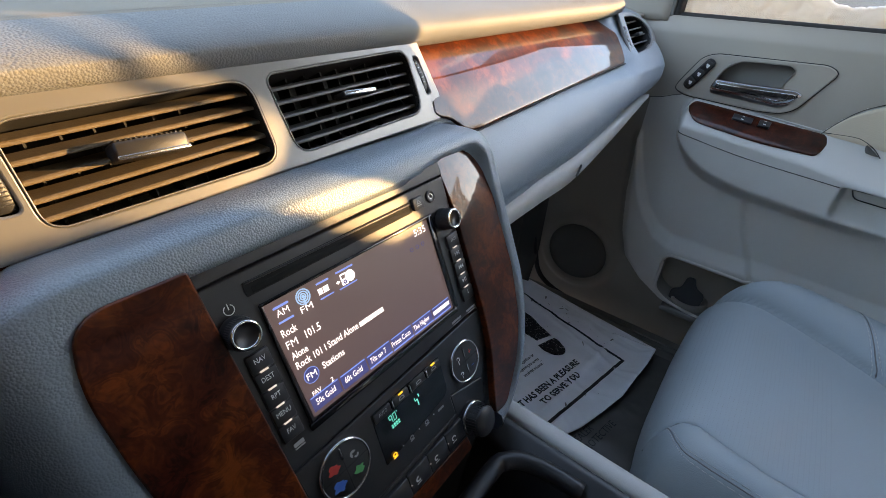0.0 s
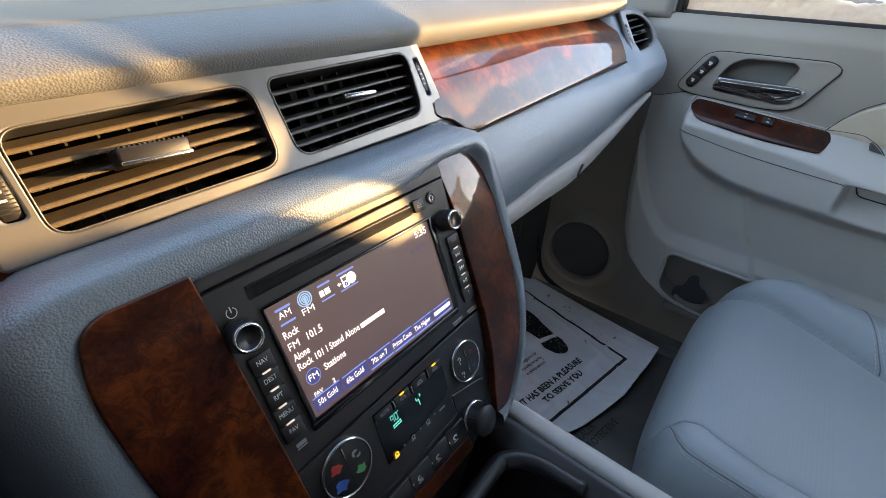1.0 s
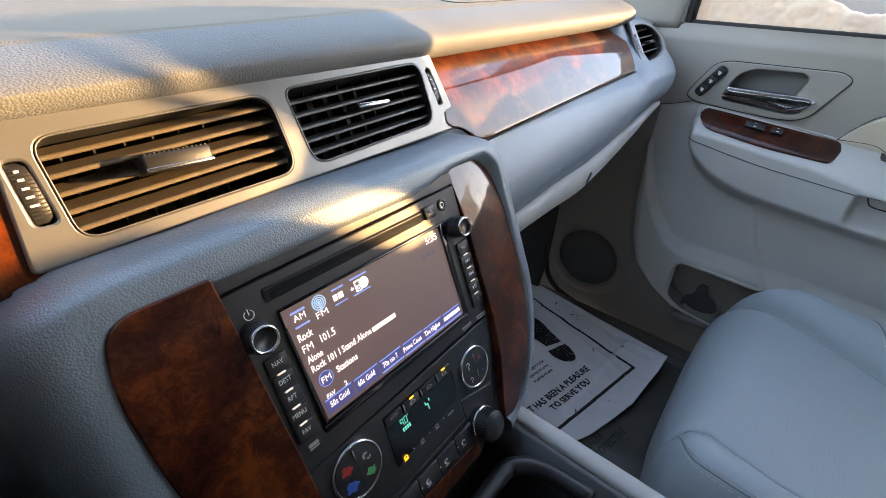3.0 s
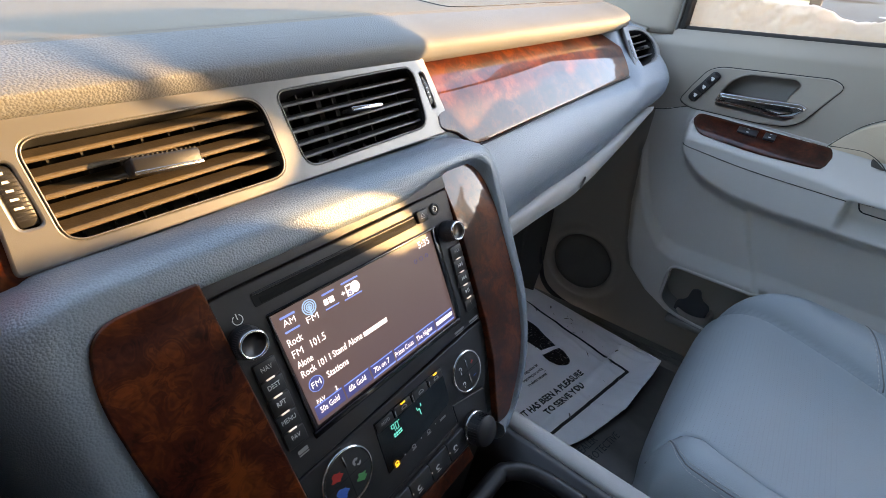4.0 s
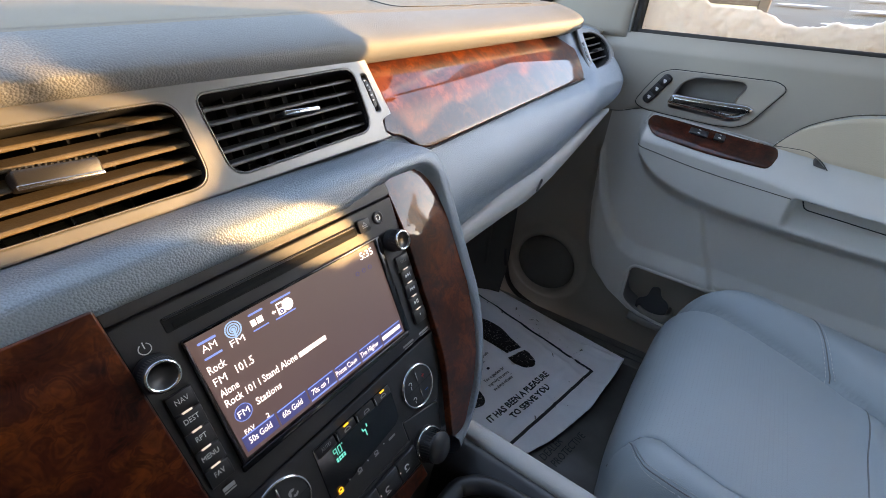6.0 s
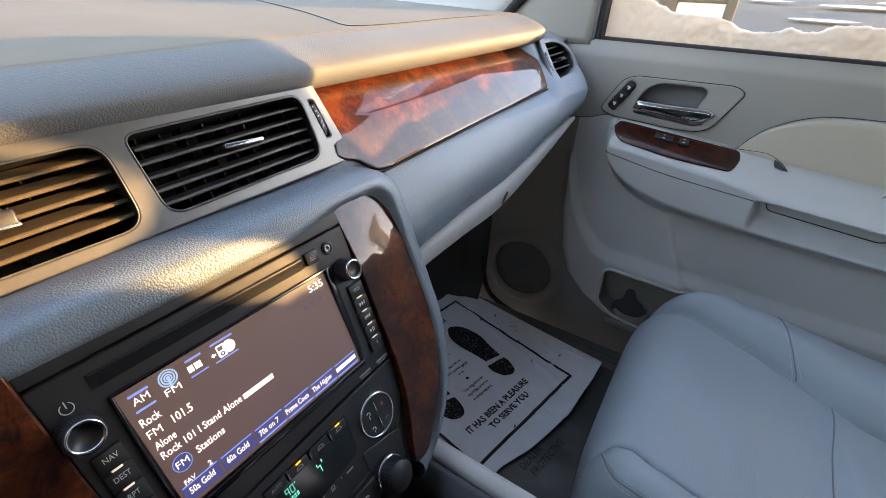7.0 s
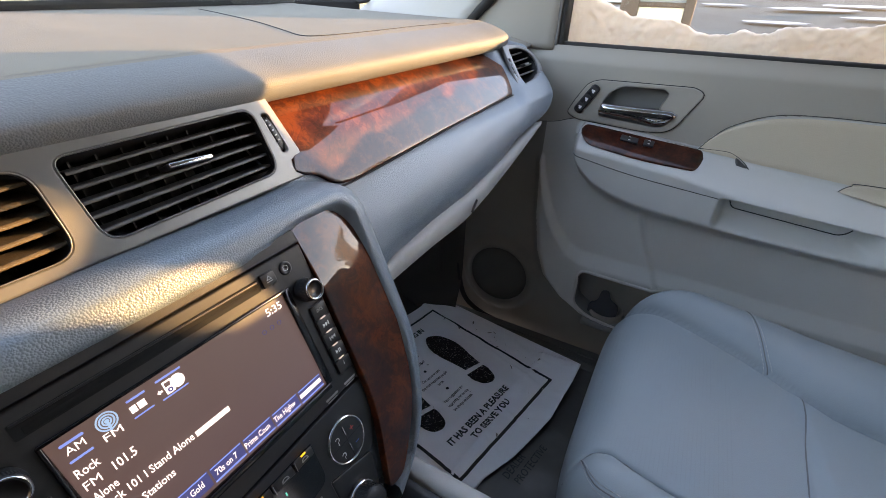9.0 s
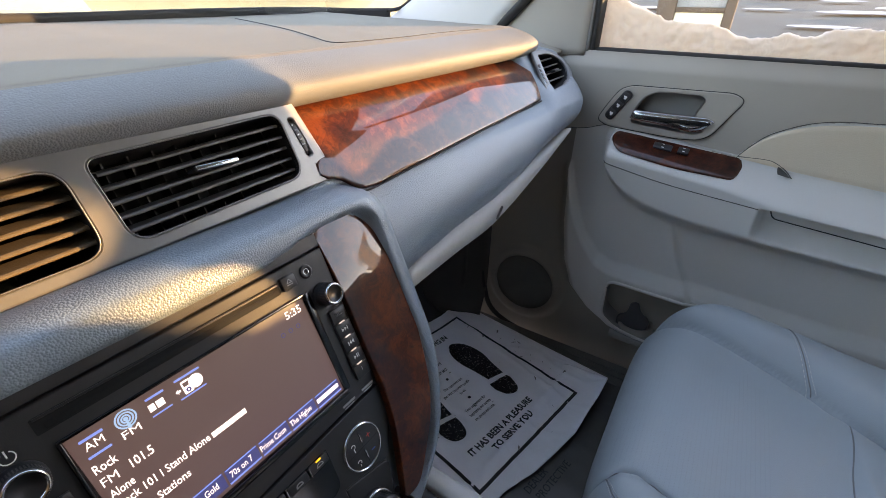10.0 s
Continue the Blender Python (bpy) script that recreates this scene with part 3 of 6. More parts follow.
def vent(outline, u0, u1, v0, v1, tab, tab_mat, tab_size, slat_mat, lean, shift, edge, dash_d=0.038):
    """An air vent: dark shaft, bright bead, five slats, upright vanes and a sliding tab."""
    ob = thing("air_vent", pp((u0 + u1) / 2, (v0 + v1) / 2, dash_d), "black slatted air vent with a sliding tab, dusty", "air vent", "centre vents")
    part("shaft", wall_of(outline, dash_d - 0.002, dash_d + 0.05), DARK, ob)
    part("shaft_back", plate([outline], 0.002, 0, on_panel(dash_d + 0.045)), DARK, ob)
    part("bead", tube([pp(p.x, p.y, dash_d - 0.0030) for p in outline], 0.0005, 6, True), SILVER, ob, "thin satin bead")
    h = (v1 - v0) / 5.6
    for k in range(5):
        v = v0 + h * (k + 0.42)
        prof = [(0.000, -edge), (-0.0006, -edge * 0.4), (-0.0006, edge * 0.4), (0.000, edge), (0.013, edge * 0.7), (0.013, -edge * 0.7)]
        rows = []
        for u in (u0 - 0.001 + shift * k, u1 + 0.003 + shift * k * 0.4):
            tilt = 0.006 * (u - u0) / (u1 - u0)
            rows.append([pp(u, v + tilt + b + lean * a, dash_d + 0.004 + a) for a, b in prof])
        me = grid(rows, True)
        me.faces.new(me.verts[:6])
        me.faces.new(me.verts[-6:])
        bmesh.ops.recalc_face_normals(me, faces=me.faces[:])
        part("slat", me, slat_mat, ob, smooth=False)
    n = 8
    for k in range(n):
        u = u0 + (u1 - u0) * (k + 0.8) / (n + 0.4)
        part("vane", cube((u - 0.0006, dash_d + 0.026, v0 - 0.002), (u + 0.0006, dash_d + 0.042, v1 + 0.004), 0, PANEL), DARK, ob, smooth=False)
    tu, tv = tab
    w, hgt, dep = tab_size
    tm = PANEL @ Matrix.Translation((tu, dash_d + 0.002, tv)) @ Matrix.Rotation(radians(2), 4, "Y")
    t = part("tab", cube((-w / 2, -dep, -hgt / 2), (w / 2, 0.006, hgt / 2), min(0.0016, hgt * 0.4), tm), BLACK, ob)
    if tab_mat is CHROME:
        part("tab_trim", cube((-w / 2 + 0.001, -dep - 0.0012, -hgt / 2 + 0.0004), (w / 2 - 0.001, -dep + 0.003, hgt / 2 + 0.0003), 0.001, tm), CHROME, t, "bright chrome edge")
    else:
        for k in range(14):
            u = -w / 2 + 0.002 + (w - 0.004) * k / 13
            part("rib", cube((u - 0.0005, -dep + 0.001, hgt / 2 - 0.0004), (u + 0.0005, 0.004, hgt / 2 + 0.0007), 0, tm), BLACK, t, smooth=False)
        part("tab_trim", cube((-w / 2, -dep - 0.0008, -hgt / 2), (w / 2, -dep + 0.0012, -hgt / 2 + 0.0022), 0.0006, tm), CHROMEDULL, t, "worn satin edge")
    return ob


vent(vent_a, -0.137, -0.006, 0.1135, 0.166, (-0.080, 0.1400), SLAT, (0.036, 0.0095, 0.013), SLAT, 0.45, 0.0004, 0.0013)
vent(vent_b, 0.006, 0.143, 0.1185, 0.171, (0.0755, 0.1475), CHROME, (0.034, 0.0036, 0.008), SLATDARK, 0.24, 0.0006, 0.0012)


def thumb_wheel(u, v, du, length, label):
    ob = thing("vent_wheel", pp(u, v, 0.04), label, "vent wheel", "vent thumb wheels")
    up = (pp(u - du, v + length / 2, 0) - pp(u + du, v - length / 2, 0)).normalized()
    across = Vector((1, 0, 0))
    across = (across - up * across.dot(up)).normalized()
    out = across.cross(up).normalized()
    if out.y > 0:
        out = -out
    m = Matrix((across, up, out)).transposed().to_4x4()
    m.translation = pp(u, v, 0.040)
    w = 0.0042 if u < 0 else 0.0030
    rows = []
    for k in range(13):
        a = -1 + 2 * k / 12
        y, zz = a * length / 2, 0.004 * math.sqrt(max(0, 1 - a * a * 0.95)) + 0.001
        rows.append([m @ Vector((x, y, zz - e)) for x, e in ((-w, 0.004), (-w, 0.0006), (-w * 0.8, 0), (w * 0.8, 0), (w, 0.0006), (w, 0.004))])
    part("wheel", grid(rows), BLACK, ob)
    for k in range(13):
        a = -0.78 + 0.13 * k
        top = 0.001 + 0.004 * math.sqrt(1 - a * a * 0.95)
        part("rib", cube((-w * 0.85, a * length / 2 - 0.0003, top - 0.0006), (w * 0.85, a * length / 2 + 0.0003, top + 0.0002), 0, m), BLACK, ob, smooth=False)
    for k in range(5):
        a = -0.40 + 0.28 * k
        s = 0.62 - 0.07 * k
        top = 0.001 + 0.004 * math.sqrt(1 - a * a * 0.95)
        part("mark", cube((-w * s, a * length / 2 - 0.0006, top - 0.0006), (w * s * 0.4, a * length / 2 + 0.0006, top + 0.0004), 0, m), LEGEND, ob, "pale printed mark", smooth=False)
    return ob


thumb_wheel(-0.1457, 0.140, 0.0004, 0.030, "ribbed black thumb wheel beside the centre vent")
thumb_wheel(0.1545, 0.152, 0.003, 0.031, "ribbed black thumb wheel beside the centre vent")
part("wheel_well", plate([wheel_hole], 0.001, 0, on_panel(0.044)), DARK, dash)
part("wheel_well", plate([wheel_hole_b], 0.001, 0, on_panel(0.044)), DARK, dash)

# side vent at the door end
side = thing("air_vent", pp(0.70, 0.15, 0.03), "small grey-framed side air vent at the dash end", "air vent")
side_hole = rounded([(0.673, 0.184), (0.708, 0.183), (0.733, 0.174), (0.745, 0.153), (0.729, 0.133), (0.692, 0.1235), (0.654, 0.121)], [0.004, 0.015, 0.012, 0.012, 0.012, 0.01, 0.004], 5)
side_frame = rounded([(0.6605, 0.1945), (0.708, 0.191), (0.748, 0.174), (0.756, 0.145), (0.736, 0.124), (0.700, 0.117), (0.6315, 0.1105)], [0.003, 0.02, 0.02, 0.02, 0.015, 0.01, 0.004], 6)


def in_outline(u, v, outline):
    hit = False
    for a, b in zip(outline, outline[1:] + outline[:1]):
        if (a.y > v) != (b.y > v) and u < a.x + (b.x - a.x) * (v - a.y) / (b.y - a.y):
            hit = not hit
    return hit


cutter = bmesh.new()
cutter.from_mesh(face_ob.data)
to_panel = PANEL.inverted() @ Matrix.Translation(offset[dash])
bmesh.ops.delete(cutter, geom=[f for f in cutter.faces if any(in_outline((to_panel @ v.co).x, (to_panel @ v.co).z, side_hole) for v in f.verts) and (to_panel @ f.calc_center_median()).y < 0.06], context="FACES")
cutter.to_mesh(face_ob.data)
cutter.free()


def on_face(me, proud):
    """Bend a plate made in dash coordinates (x, y, depth -z) on to the passenger face."""
    for v in me.vertices:
        u, w, h = v.co
        v.co = pp(u, w, face_d(u, w) + end_back(u) - proud - h)
    return me


def fine_plate(outlines, thick, bevel, rounds=2, size=0.012):
    me = plate(outlines, thick, bevel)
    b = bmesh.new()
    b.from_mesh(me)
    bmesh.ops.triangulate(b, faces=b.faces[:])
    for _ in range(rounds):
        bmesh.ops.subdivide_edges(b, edges=[e for e in b.edges if e.calc_length() > size], cuts=1)
        bmesh.ops.triangulate(b, faces=b.faces[:])
    b.to_mesh(me)
    b.free()
    return me


strip = fine_plate([stack_r], 0.008, 0.0011, 4, 0.004)
for v in strip.vertices:
    u, w, h = v.co
    v.co = pp(u, w, -0.006 - h + 1.2 * max(0.0, u - 0.110) ** 2 + 0.02 * (w + 0.04) + 0.17 * max(0.0, w - 0.022) ** 2 / (abs(w - 0.022) + 0.018))
part("wood_trim", strip, BURL, dash, "glossy dark red burr walnut side trim of the stack, scratched")
wheel_hole_c = rounded([(0.654, 0.168), (0.660, 0.168), (0.650, 0.135), (0.644, 0.135)], 0.002)
part("frame", on_face(fine_plate([side_frame, side_hole, wheel_hole_c], 0.006, 0.0015), 0.006), SILVER, side, "satin grey frame")
part("shaft", grid([[pp(p.x, p.y, face_d(p.x, p.y) + end_back(p.x) - 0.004 + d) for p in side_hole] for d in (0, 0.05)], True), DARK, side)
part("shaft_back", plate([side_hole], 0.002, 0, on_panel(0.055)), DARK, side)
for k in range(4):
    v = 0.134 + 0.0125 * k
    ua, ub = 0.657 + 0.0038 * k, 0.738 - 0.001 * k
    rows = [[pp(u, v + b + 0.002 + 0.03 * (u - ua), face_d(u, v) + end_back(u) + 0.004 + a) for a, b in ((0, -0.0012), (-0.001, 0), (0, 0.0012), (0.014, 0.002), (0.014, -0.001))] for u in steps(ua, ub, 5)]
    part("slat", grid(rows, True), SLATDARK, side)
part("tab", cube((0.695, face_d(0.71, 0.15) - 0.004, 0.1490), (0.718, face_d(0.71, 0.15) + 0.012, 0.1545), 0.0015, PANEL), BLACK, side)
part("wheel", on_face(fine_plate([wheel_hole_c], 0.003, 0.001), 0.003), BLACK, side, "black thumb wheel with pale marks")
for k in range(4):
    uu, vv = 0.6555 - 0.0021 * k, 0.161 - 0.0068 * k
    part("mark", on_face(plate([rounded([(uu - 0.0016, vv + 0.001), (uu + 0.0016, vv + 0.001), (uu + 0.002, vv - 0.001), (uu - 0.0012, vv - 0.001)], 0.0003)], 0.0006), 0.0055), CHROMEDULL, side, smooth=False)

# seams in the top pad: the airbag lid and the vent strip along the windscreen
def top_z(x, y):
    p = lip(min(x, 0.66))
    return p.z + brow_rise(x) * lerp(y - p.y, [(0.034, 0.0305), (0.048, 0.0330), (0.09, 0.0338), (0.20, 0.0362), (0.35, 0.0400), (0.50, 0.0440)])


def top_line(points, n=24):
    return [(p.x, p.y, top_z(p.x, p.y) + 0.0002) for p in spline([(x, y, 0) for x, y in points], n)]


part("airbag_seam", tube(top_line([(0.425, 0.550), (0.406, 0.478), (0.362, 0.344), (0.317, 0.245), (0.292, 0.193), (0.299, 0.176), (0.342, 0.1705), (0.422, 0.170), (0.498, 0.1705), (0.60, 0.160)], 60), 0.0008, 6), DARK, dash, "seam of the airbag lid")
foot = [(-0.75, 0.600, 0.698, 0.707), (0.14, 0.605, 0.7075, 0.7152), (0.217, 0.605, 0.7105, 0.7178), (0.30, 0.605, 0.7140, 0.7217), (0.447, 0.605, 0.7205, 0.7278), (0.572, 0.604, 0.7235, 0.7322), (0.66, 0.600, 0.7270, 0.7337), (0.735, 0.590, 0.7270, 0.7340), (0.80, 0.575, 0.7280, 0.7350), (0.855, 0.555, 0.7280, 0.7370)]
part("windscreen_seal", grid([[(x, y, a - 0.035), (x, y - 0.001, a), (x, y - 0.002, b - 0.001), (x, y + 0.003, b), (x, y + 0.006, a)] for x, y, a, b in foot]), RUBBER, dash, "black windscreen seal")
part("windscreen_seal", tube(spline([(0.845, 0.558, 0.731), (0.866, 0.550, 0.7335), (0.878, 0.540, 0.738), (0.880, 0.524, 0.747), (0.878, 0.494, 0.764), (0.874, 0.440, 0.795)], 24), 0.0042, 8), RUBBER, dash, "black windscreen seal")

# ---- radio: face, slot, knobs, buttons, screen ----
# the disc slot has no depth: its shade is this flat black
VOID = material("slot_shadow_black", (0.0015, 0.0015, 0.0015), 0.9, 0, 0.3, 900, 0.0, 0.2)
part("slot", plate([rounded([(-0.078, 0.0575), (0.060, 0.0585), (0.060, 0.0500), (-0.078, 0.0490)], 0.001)], 0.001, 0, on_panel(-0.0045)), VOID, radio, "disc slot")
part("slot_lip", cube((-0.077, -0.0058, 0.0562), (0.059, -0.0035, 0.0574), 0.0004, PANEL), BLACK, radio)
part("slot_flap", cube((-0.074, -0.0048, 0.0498), (0.058, -0.004, 0.0535), 0.0003, PANEL), VOID, radio)
for a, b in (((-0.0745, -0.0045, 0.0405), (0.0745, -0.0065, 0.0425)), ((-0.0760, -0.0045, -0.0450), (0.0755, -0.0070, -0.0408)), ((-0.0750, -0.0045, -0.042), (-0.0728, -0.0062, 0.0420)), ((0.0728, -0.0045, -0.042), (0.0790, -0.0055, 0.0420))):
    part("screen_bezel", cube((a[0], b[1], a[2]), (b[0], a[1], b[2]), 0.0006, PANEL), GLOSSBLACK, radio)
WHITEGLOW = glow("screen_white", (0.95, 0.95, 1.0), 0.30)
BLUEGLOW = glow("screen_blue", (0.16, 0.30, 0.85), 0.22)
PALEBLUE = glow("screen_pale_blue", (0.28, 0.55, 0.85), 0.20)
DIMBLUE = glow("screen_dim_blue", (0.05, 0.07, 0.24), 0.16)
AMBER = glow("amber_light", (1.0, 0.55, 0.04), 0.3)
TEAL = glow("teal_display", (0.05, 0.85, 0.70), 0.16)
LEGENDDIM = material("printed_legend_dim", (0.34, 0.34, 0.33), 0.6, 0, 0.1, 900, 0, 0.05)
WHITELIGHT = glow("button_light", (1.0, 0.97, 0.92), 0.12)
RED = material("red_print", (0.55, 0.04, 0.03), 0.5)
GREEN = material("green_print", (0.04, 0.32, 0.10), 0.5)
BLUE = material("blue_print", (0.02, 0.12, 0.42), 0.5)
screen = [o for o in radio.children if o.name.startswith("screen") and "bezel" not in o.name][0]
SD = -0.0047


def label_on(text, u, v, size, mat, parent, d=SD, width=1.0, name="lettering", align="LEFT", turn=0.0, text_label=""):
    return part(name, words(text, size, on_panel(d, u, v, turn), 0.0001, 0, width, align), mat, parent, text_label, smooth=False)


def bar_on(u0, u1, v0, v1, mat, parent, d=SD, r=0.0, name="bar", text_label=""):
    return part(name, plate([rounded([(u0, v0), (u1, v0), (u1, v1), (u0, v1)], r)], 0.0002, 0, on_panel(d)), mat, parent, text_label, smooth=False)


def ring_on(u, v, r0, r1, mat, parent, d=SD, a0=0, a1=math.tau, name="ring", sx=1.0):
    pts = []
    n = 28
    full = a1 - a0 > 6.28
    arc = lambda r, rev: [Vector((u + sx * r * math.cos(a0 + (a1 - a0) * k / n), v + r * math.sin(a0 + (a1 - a0) * k / n))) for k in (range(n, -1, -1) if rev else range(n + 1))]
    outs = [arc(r1, False)[:-1], arc(r0, False)[:-1]] if full else [arc(r1, False) + arc(r0, True)]
    return part(name, plate(outs if r0 > 0 else outs[:1], 0.0002, 0, on_panel(d)), mat, parent, smooth=False)


def fitted(text, u0, u1, v, cap, mat=None, parent=None, bold=0.010, d=SD):
    """Lettering stretched between two places across the face, with a given height of capitals."""
    me = words(text, cap / 0.72, Matrix(), 0.0001, 0, 1.0, "LEFT", 0.0 if "M" in text else bold)
    xs = [w.co.x for w in me.vertices]
    me.transform(Matrix.Diagonal(((u1 - u0) / (max(xs) - min(xs)), 1, 1, 1)) @ Matrix.Translation((-min(xs), 0, 0)))
    me.transform(on_panel(d, u0, v))
    return part("lettering", me, mat or WHITEGLOW, parent or screen, smooth=False)


def soft_bar(u0, u1, v0, v1, mat=None):
    bar_on(u0, u1, v0, v1, mat or BLUEGLOW, screen, r=min(0.0007, (v1 - v0) * 0.45))


# soft keys and their icons
fitted("AM", -0.0672, -0.0588, 0.0298, 0.0044, bold=0.012)
soft_bar(-0.0680, -0.0576, 0.0350, 0.0364)
soft_bar(-0.0680, -0.0576, 0.0256, 0.0268)
for r in (0.0019, 0.0033, 0.0047):
    ring_on(-0.0478, 0.0337, r - 0.0004, r + 0.0004, PALEBLUE, screen)
ring_on(-0.0478, 0.0337, 0, 0.0011, PALEBLUE, screen)
bar_on(-0.0484, -0.0472, 0.0282, 0.0337, PALEBLUE, screen, d=SD - 0.0001)
fitted("FM", -0.0526, -0.0439, 0.0243, 0.0044)
bar_on(-0.0374, -0.0342, 0.0290, 0.0330, WHITEGLOW, screen, name="logo_shape")
bar_on(-0.0334, -0.0294, 0.0290, 0.0330, WHITEGLOW, screen, name="logo_shape")
soft_bar(-0.0372, -0.0274, 0.0357, 0.0369)
soft_bar(-0.0377, -0.0270, 0.0258, 0.0266)
ring_on(-0.0114, 0.0308, 0, 0.0040, WHITEGLOW, screen, name="disc_icon")
part("player_icon", plate([rounded([(-0.0192, 0.0266), (-0.0141, 0.0266), (-0.0141, 0.0345), (-0.0192, 0.0345)], 0.0006), rounded([(-0.0184, 0.0309), (-0.0149, 0.0309), (-0.0149, 0.0335), (-0.0184, 0.0335)], 0.0001)], 0.0003, 0, on_panel(SD - 0.0001)), WHITEGLOW, screen, smooth=False)
ring_on(-0.0166, 0.0286, 0.0006, 0.0014, DIMBLUE, screen, d=SD - 0.0002)
part("arrow", plate([[Vector((a + 0.0032, b - 0.0005)) for a, b in ((-0.0265, 0.0308), (-0.0250, 0.0322), (-0.0250, 0.0314), (-0.0236, 0.0314), (-0.0236, 0.0302), (-0.0250, 0.0302), (-0.0250, 0.0294))]], 0.0002, 0, on_panel(SD)), WHITEGLOW, screen, smooth=False)
soft_bar(-0.0215, -0.0068, 0.0361, 0.0373)
soft_bar(-0.0225, -0.0072, 0.0250, 0.0258)
# station lines
for text, u0, u1, v, cap in (("Rock", -0.0690, -0.0587, 0.0171, 0.0050), ("FM", -0.0690, -0.0616, 0.0092, 0.0050), ("101.5", -0.0556, -0.0445, 0.0092, 0.0053),
                             ("Alone", -0.0688, -0.0576, 0.0015, 0.0048), ("Rock 101 I Stand Alone", -0.0685, -0.0192, -0.0053, 0.0048), ("Stations", -0.0532, -0.0358, -0.0153, 0.0047)):
    fitted(text, u0, u1, v, cap, bold=0.012)
bar_on(-0.0177, 0.0049, -0.0056, -0.0022, WHITEGLOW, screen, name="lettering_bar")
ring_on(-0.0618, -0.0136, 0.0049, 0.0053, BLUEGLOW, screen)
ring_on(-0.0618, -0.0136, 0, 0.0049, DIMBLUE, screen, d=SD + 0.0001)
fitted("FM", -0.0653, -0.0583, -0.0157, 0.0044, bold=0.012)
fitted("FAV", -0.0660, -0.0596, -0.0266, 0.0030)
fitted("2", -0.0516, -0.0495, -0.0264, 0.0032)
fitted("5:35", 0.0550, 0.0684, 0.0318, 0.0056)
for k in range(3):
    ring_on(0.0480 + 0.0065 * k, 0.0238, 0.0012, 0.0017, DIMBLUE, screen)
for k, (text, u0, u1) in enumerate((("50s Gold", -0.0658, -0.0508), ("60s Gold", -0.0428, -0.0277), ("70s on 7", -0.0196, -0.0046), ("Prime Coun", 0.0016, 0.0212), ("The Highw", 0.0253, 0.0440), ("", 0.0495, 0.0702))):
    b0, v = -0.0690 + 0.0236 * k, -0.0334 - 0.0004 * k
    bar_on(b0, b0 + 0.0222, v - 0.0030, v + 0.0068, DIMBLUE, screen, d=SD + 0.0001, name="preset_key")
    soft_bar(b0 + 0.0004, b0 + 0.0218, v + 0.0058, v + 0.0066)
    bar_on(b0, b0 + 0.0222, v - 0.0034, v - 0.0022, BLUEGLOW if k > 1 else DIMBLUE, screen)
    if text:
        fitted(text, u0, u1, v, 0.0042, bold=0.008)
    else:
        bar_on(u0, u1, v + 0.0004, v + 0.0036, WHITEGLOW, screen, name="lettering_bar")

# knobs
def knob(u, v, r, h, parent_thing, ridges=44):
    m = on_panel(-0.0045, u, v)
    body = part("knob", lathe([(r * 1.10, 0), (r * 1.10, h * 0.25), (r * 1.02, h * 0.35), (r, h * 0.9), (r * 0.93, h), (r * 0.72, h), (r * 0.70, h - 0.001), (0.0001, h - 0.0012)], m), BLACK, parent_thing, "ribbed black knob with a chrome ring")
    part("ring", lathe([(r * 0.94, h - 0.0002), (r * 0.92, h + 0.0009), (r * 0.80, h + 0.0009), (r * 0.72, h - 0.0006)], m, cap=False), CHROME, body, "chrome ring")
    for k in range(ridges):
        a = k * math.tau / ridges
        mm = m @ Matrix.Rotation(a, 4, "Z")
        part("ridge", cube((r * 0.99, -0.00028, h * 0.38), (r * 1.025, 0.00028, h * 0.9), 0, mm), BLACK, body, smooth=False)
    return body


knob(-0.0905, 0.0340, 0.0088, 0.012, radio)
knob(0.0908, 0.0335, 0.0084, 0.013, radio)
ring_on(-0.0895, 0.0475, 0.0026, 0.0031, LEGEND, radio, d=-0.0051, a0=radians(120), a1=radians(420))
bar_on(-0.0898, -0.0892, 0.0475, 0.0512, LEGEND, radio, d=-0.0051, name="power_symbol")


# button columns
def button(u0, u1, v0, v1, parent_ob, text="", light=True, size=0.0046, w=0.85, mat=None, hgt=0.0012):
    b = part("button", cube((u0, -0.0052 - hgt, v0), (u1, -0.004, v1), 0.0006, PANEL), BLACK, parent_ob)
    d = -0.00535 - hgt
    if text:
        label_on(text, (u0 + u1) / 2, (v0 + v1) / 2 - size * 0.10, size, mat or LEGEND, b, d=d, width=w, align="CENTER", name="legend")
    if light:
        part("light", cube(((u0 + u1) / 2 - 0.0026, d - 0.0002, v0 - 0.0010), ((u0 + u1) / 2 + 0.0026, d + 0.0014, v0 + 0.0002), 0.0003, PANEL), WHITELIGHT, b, "small white lamp")
    return b


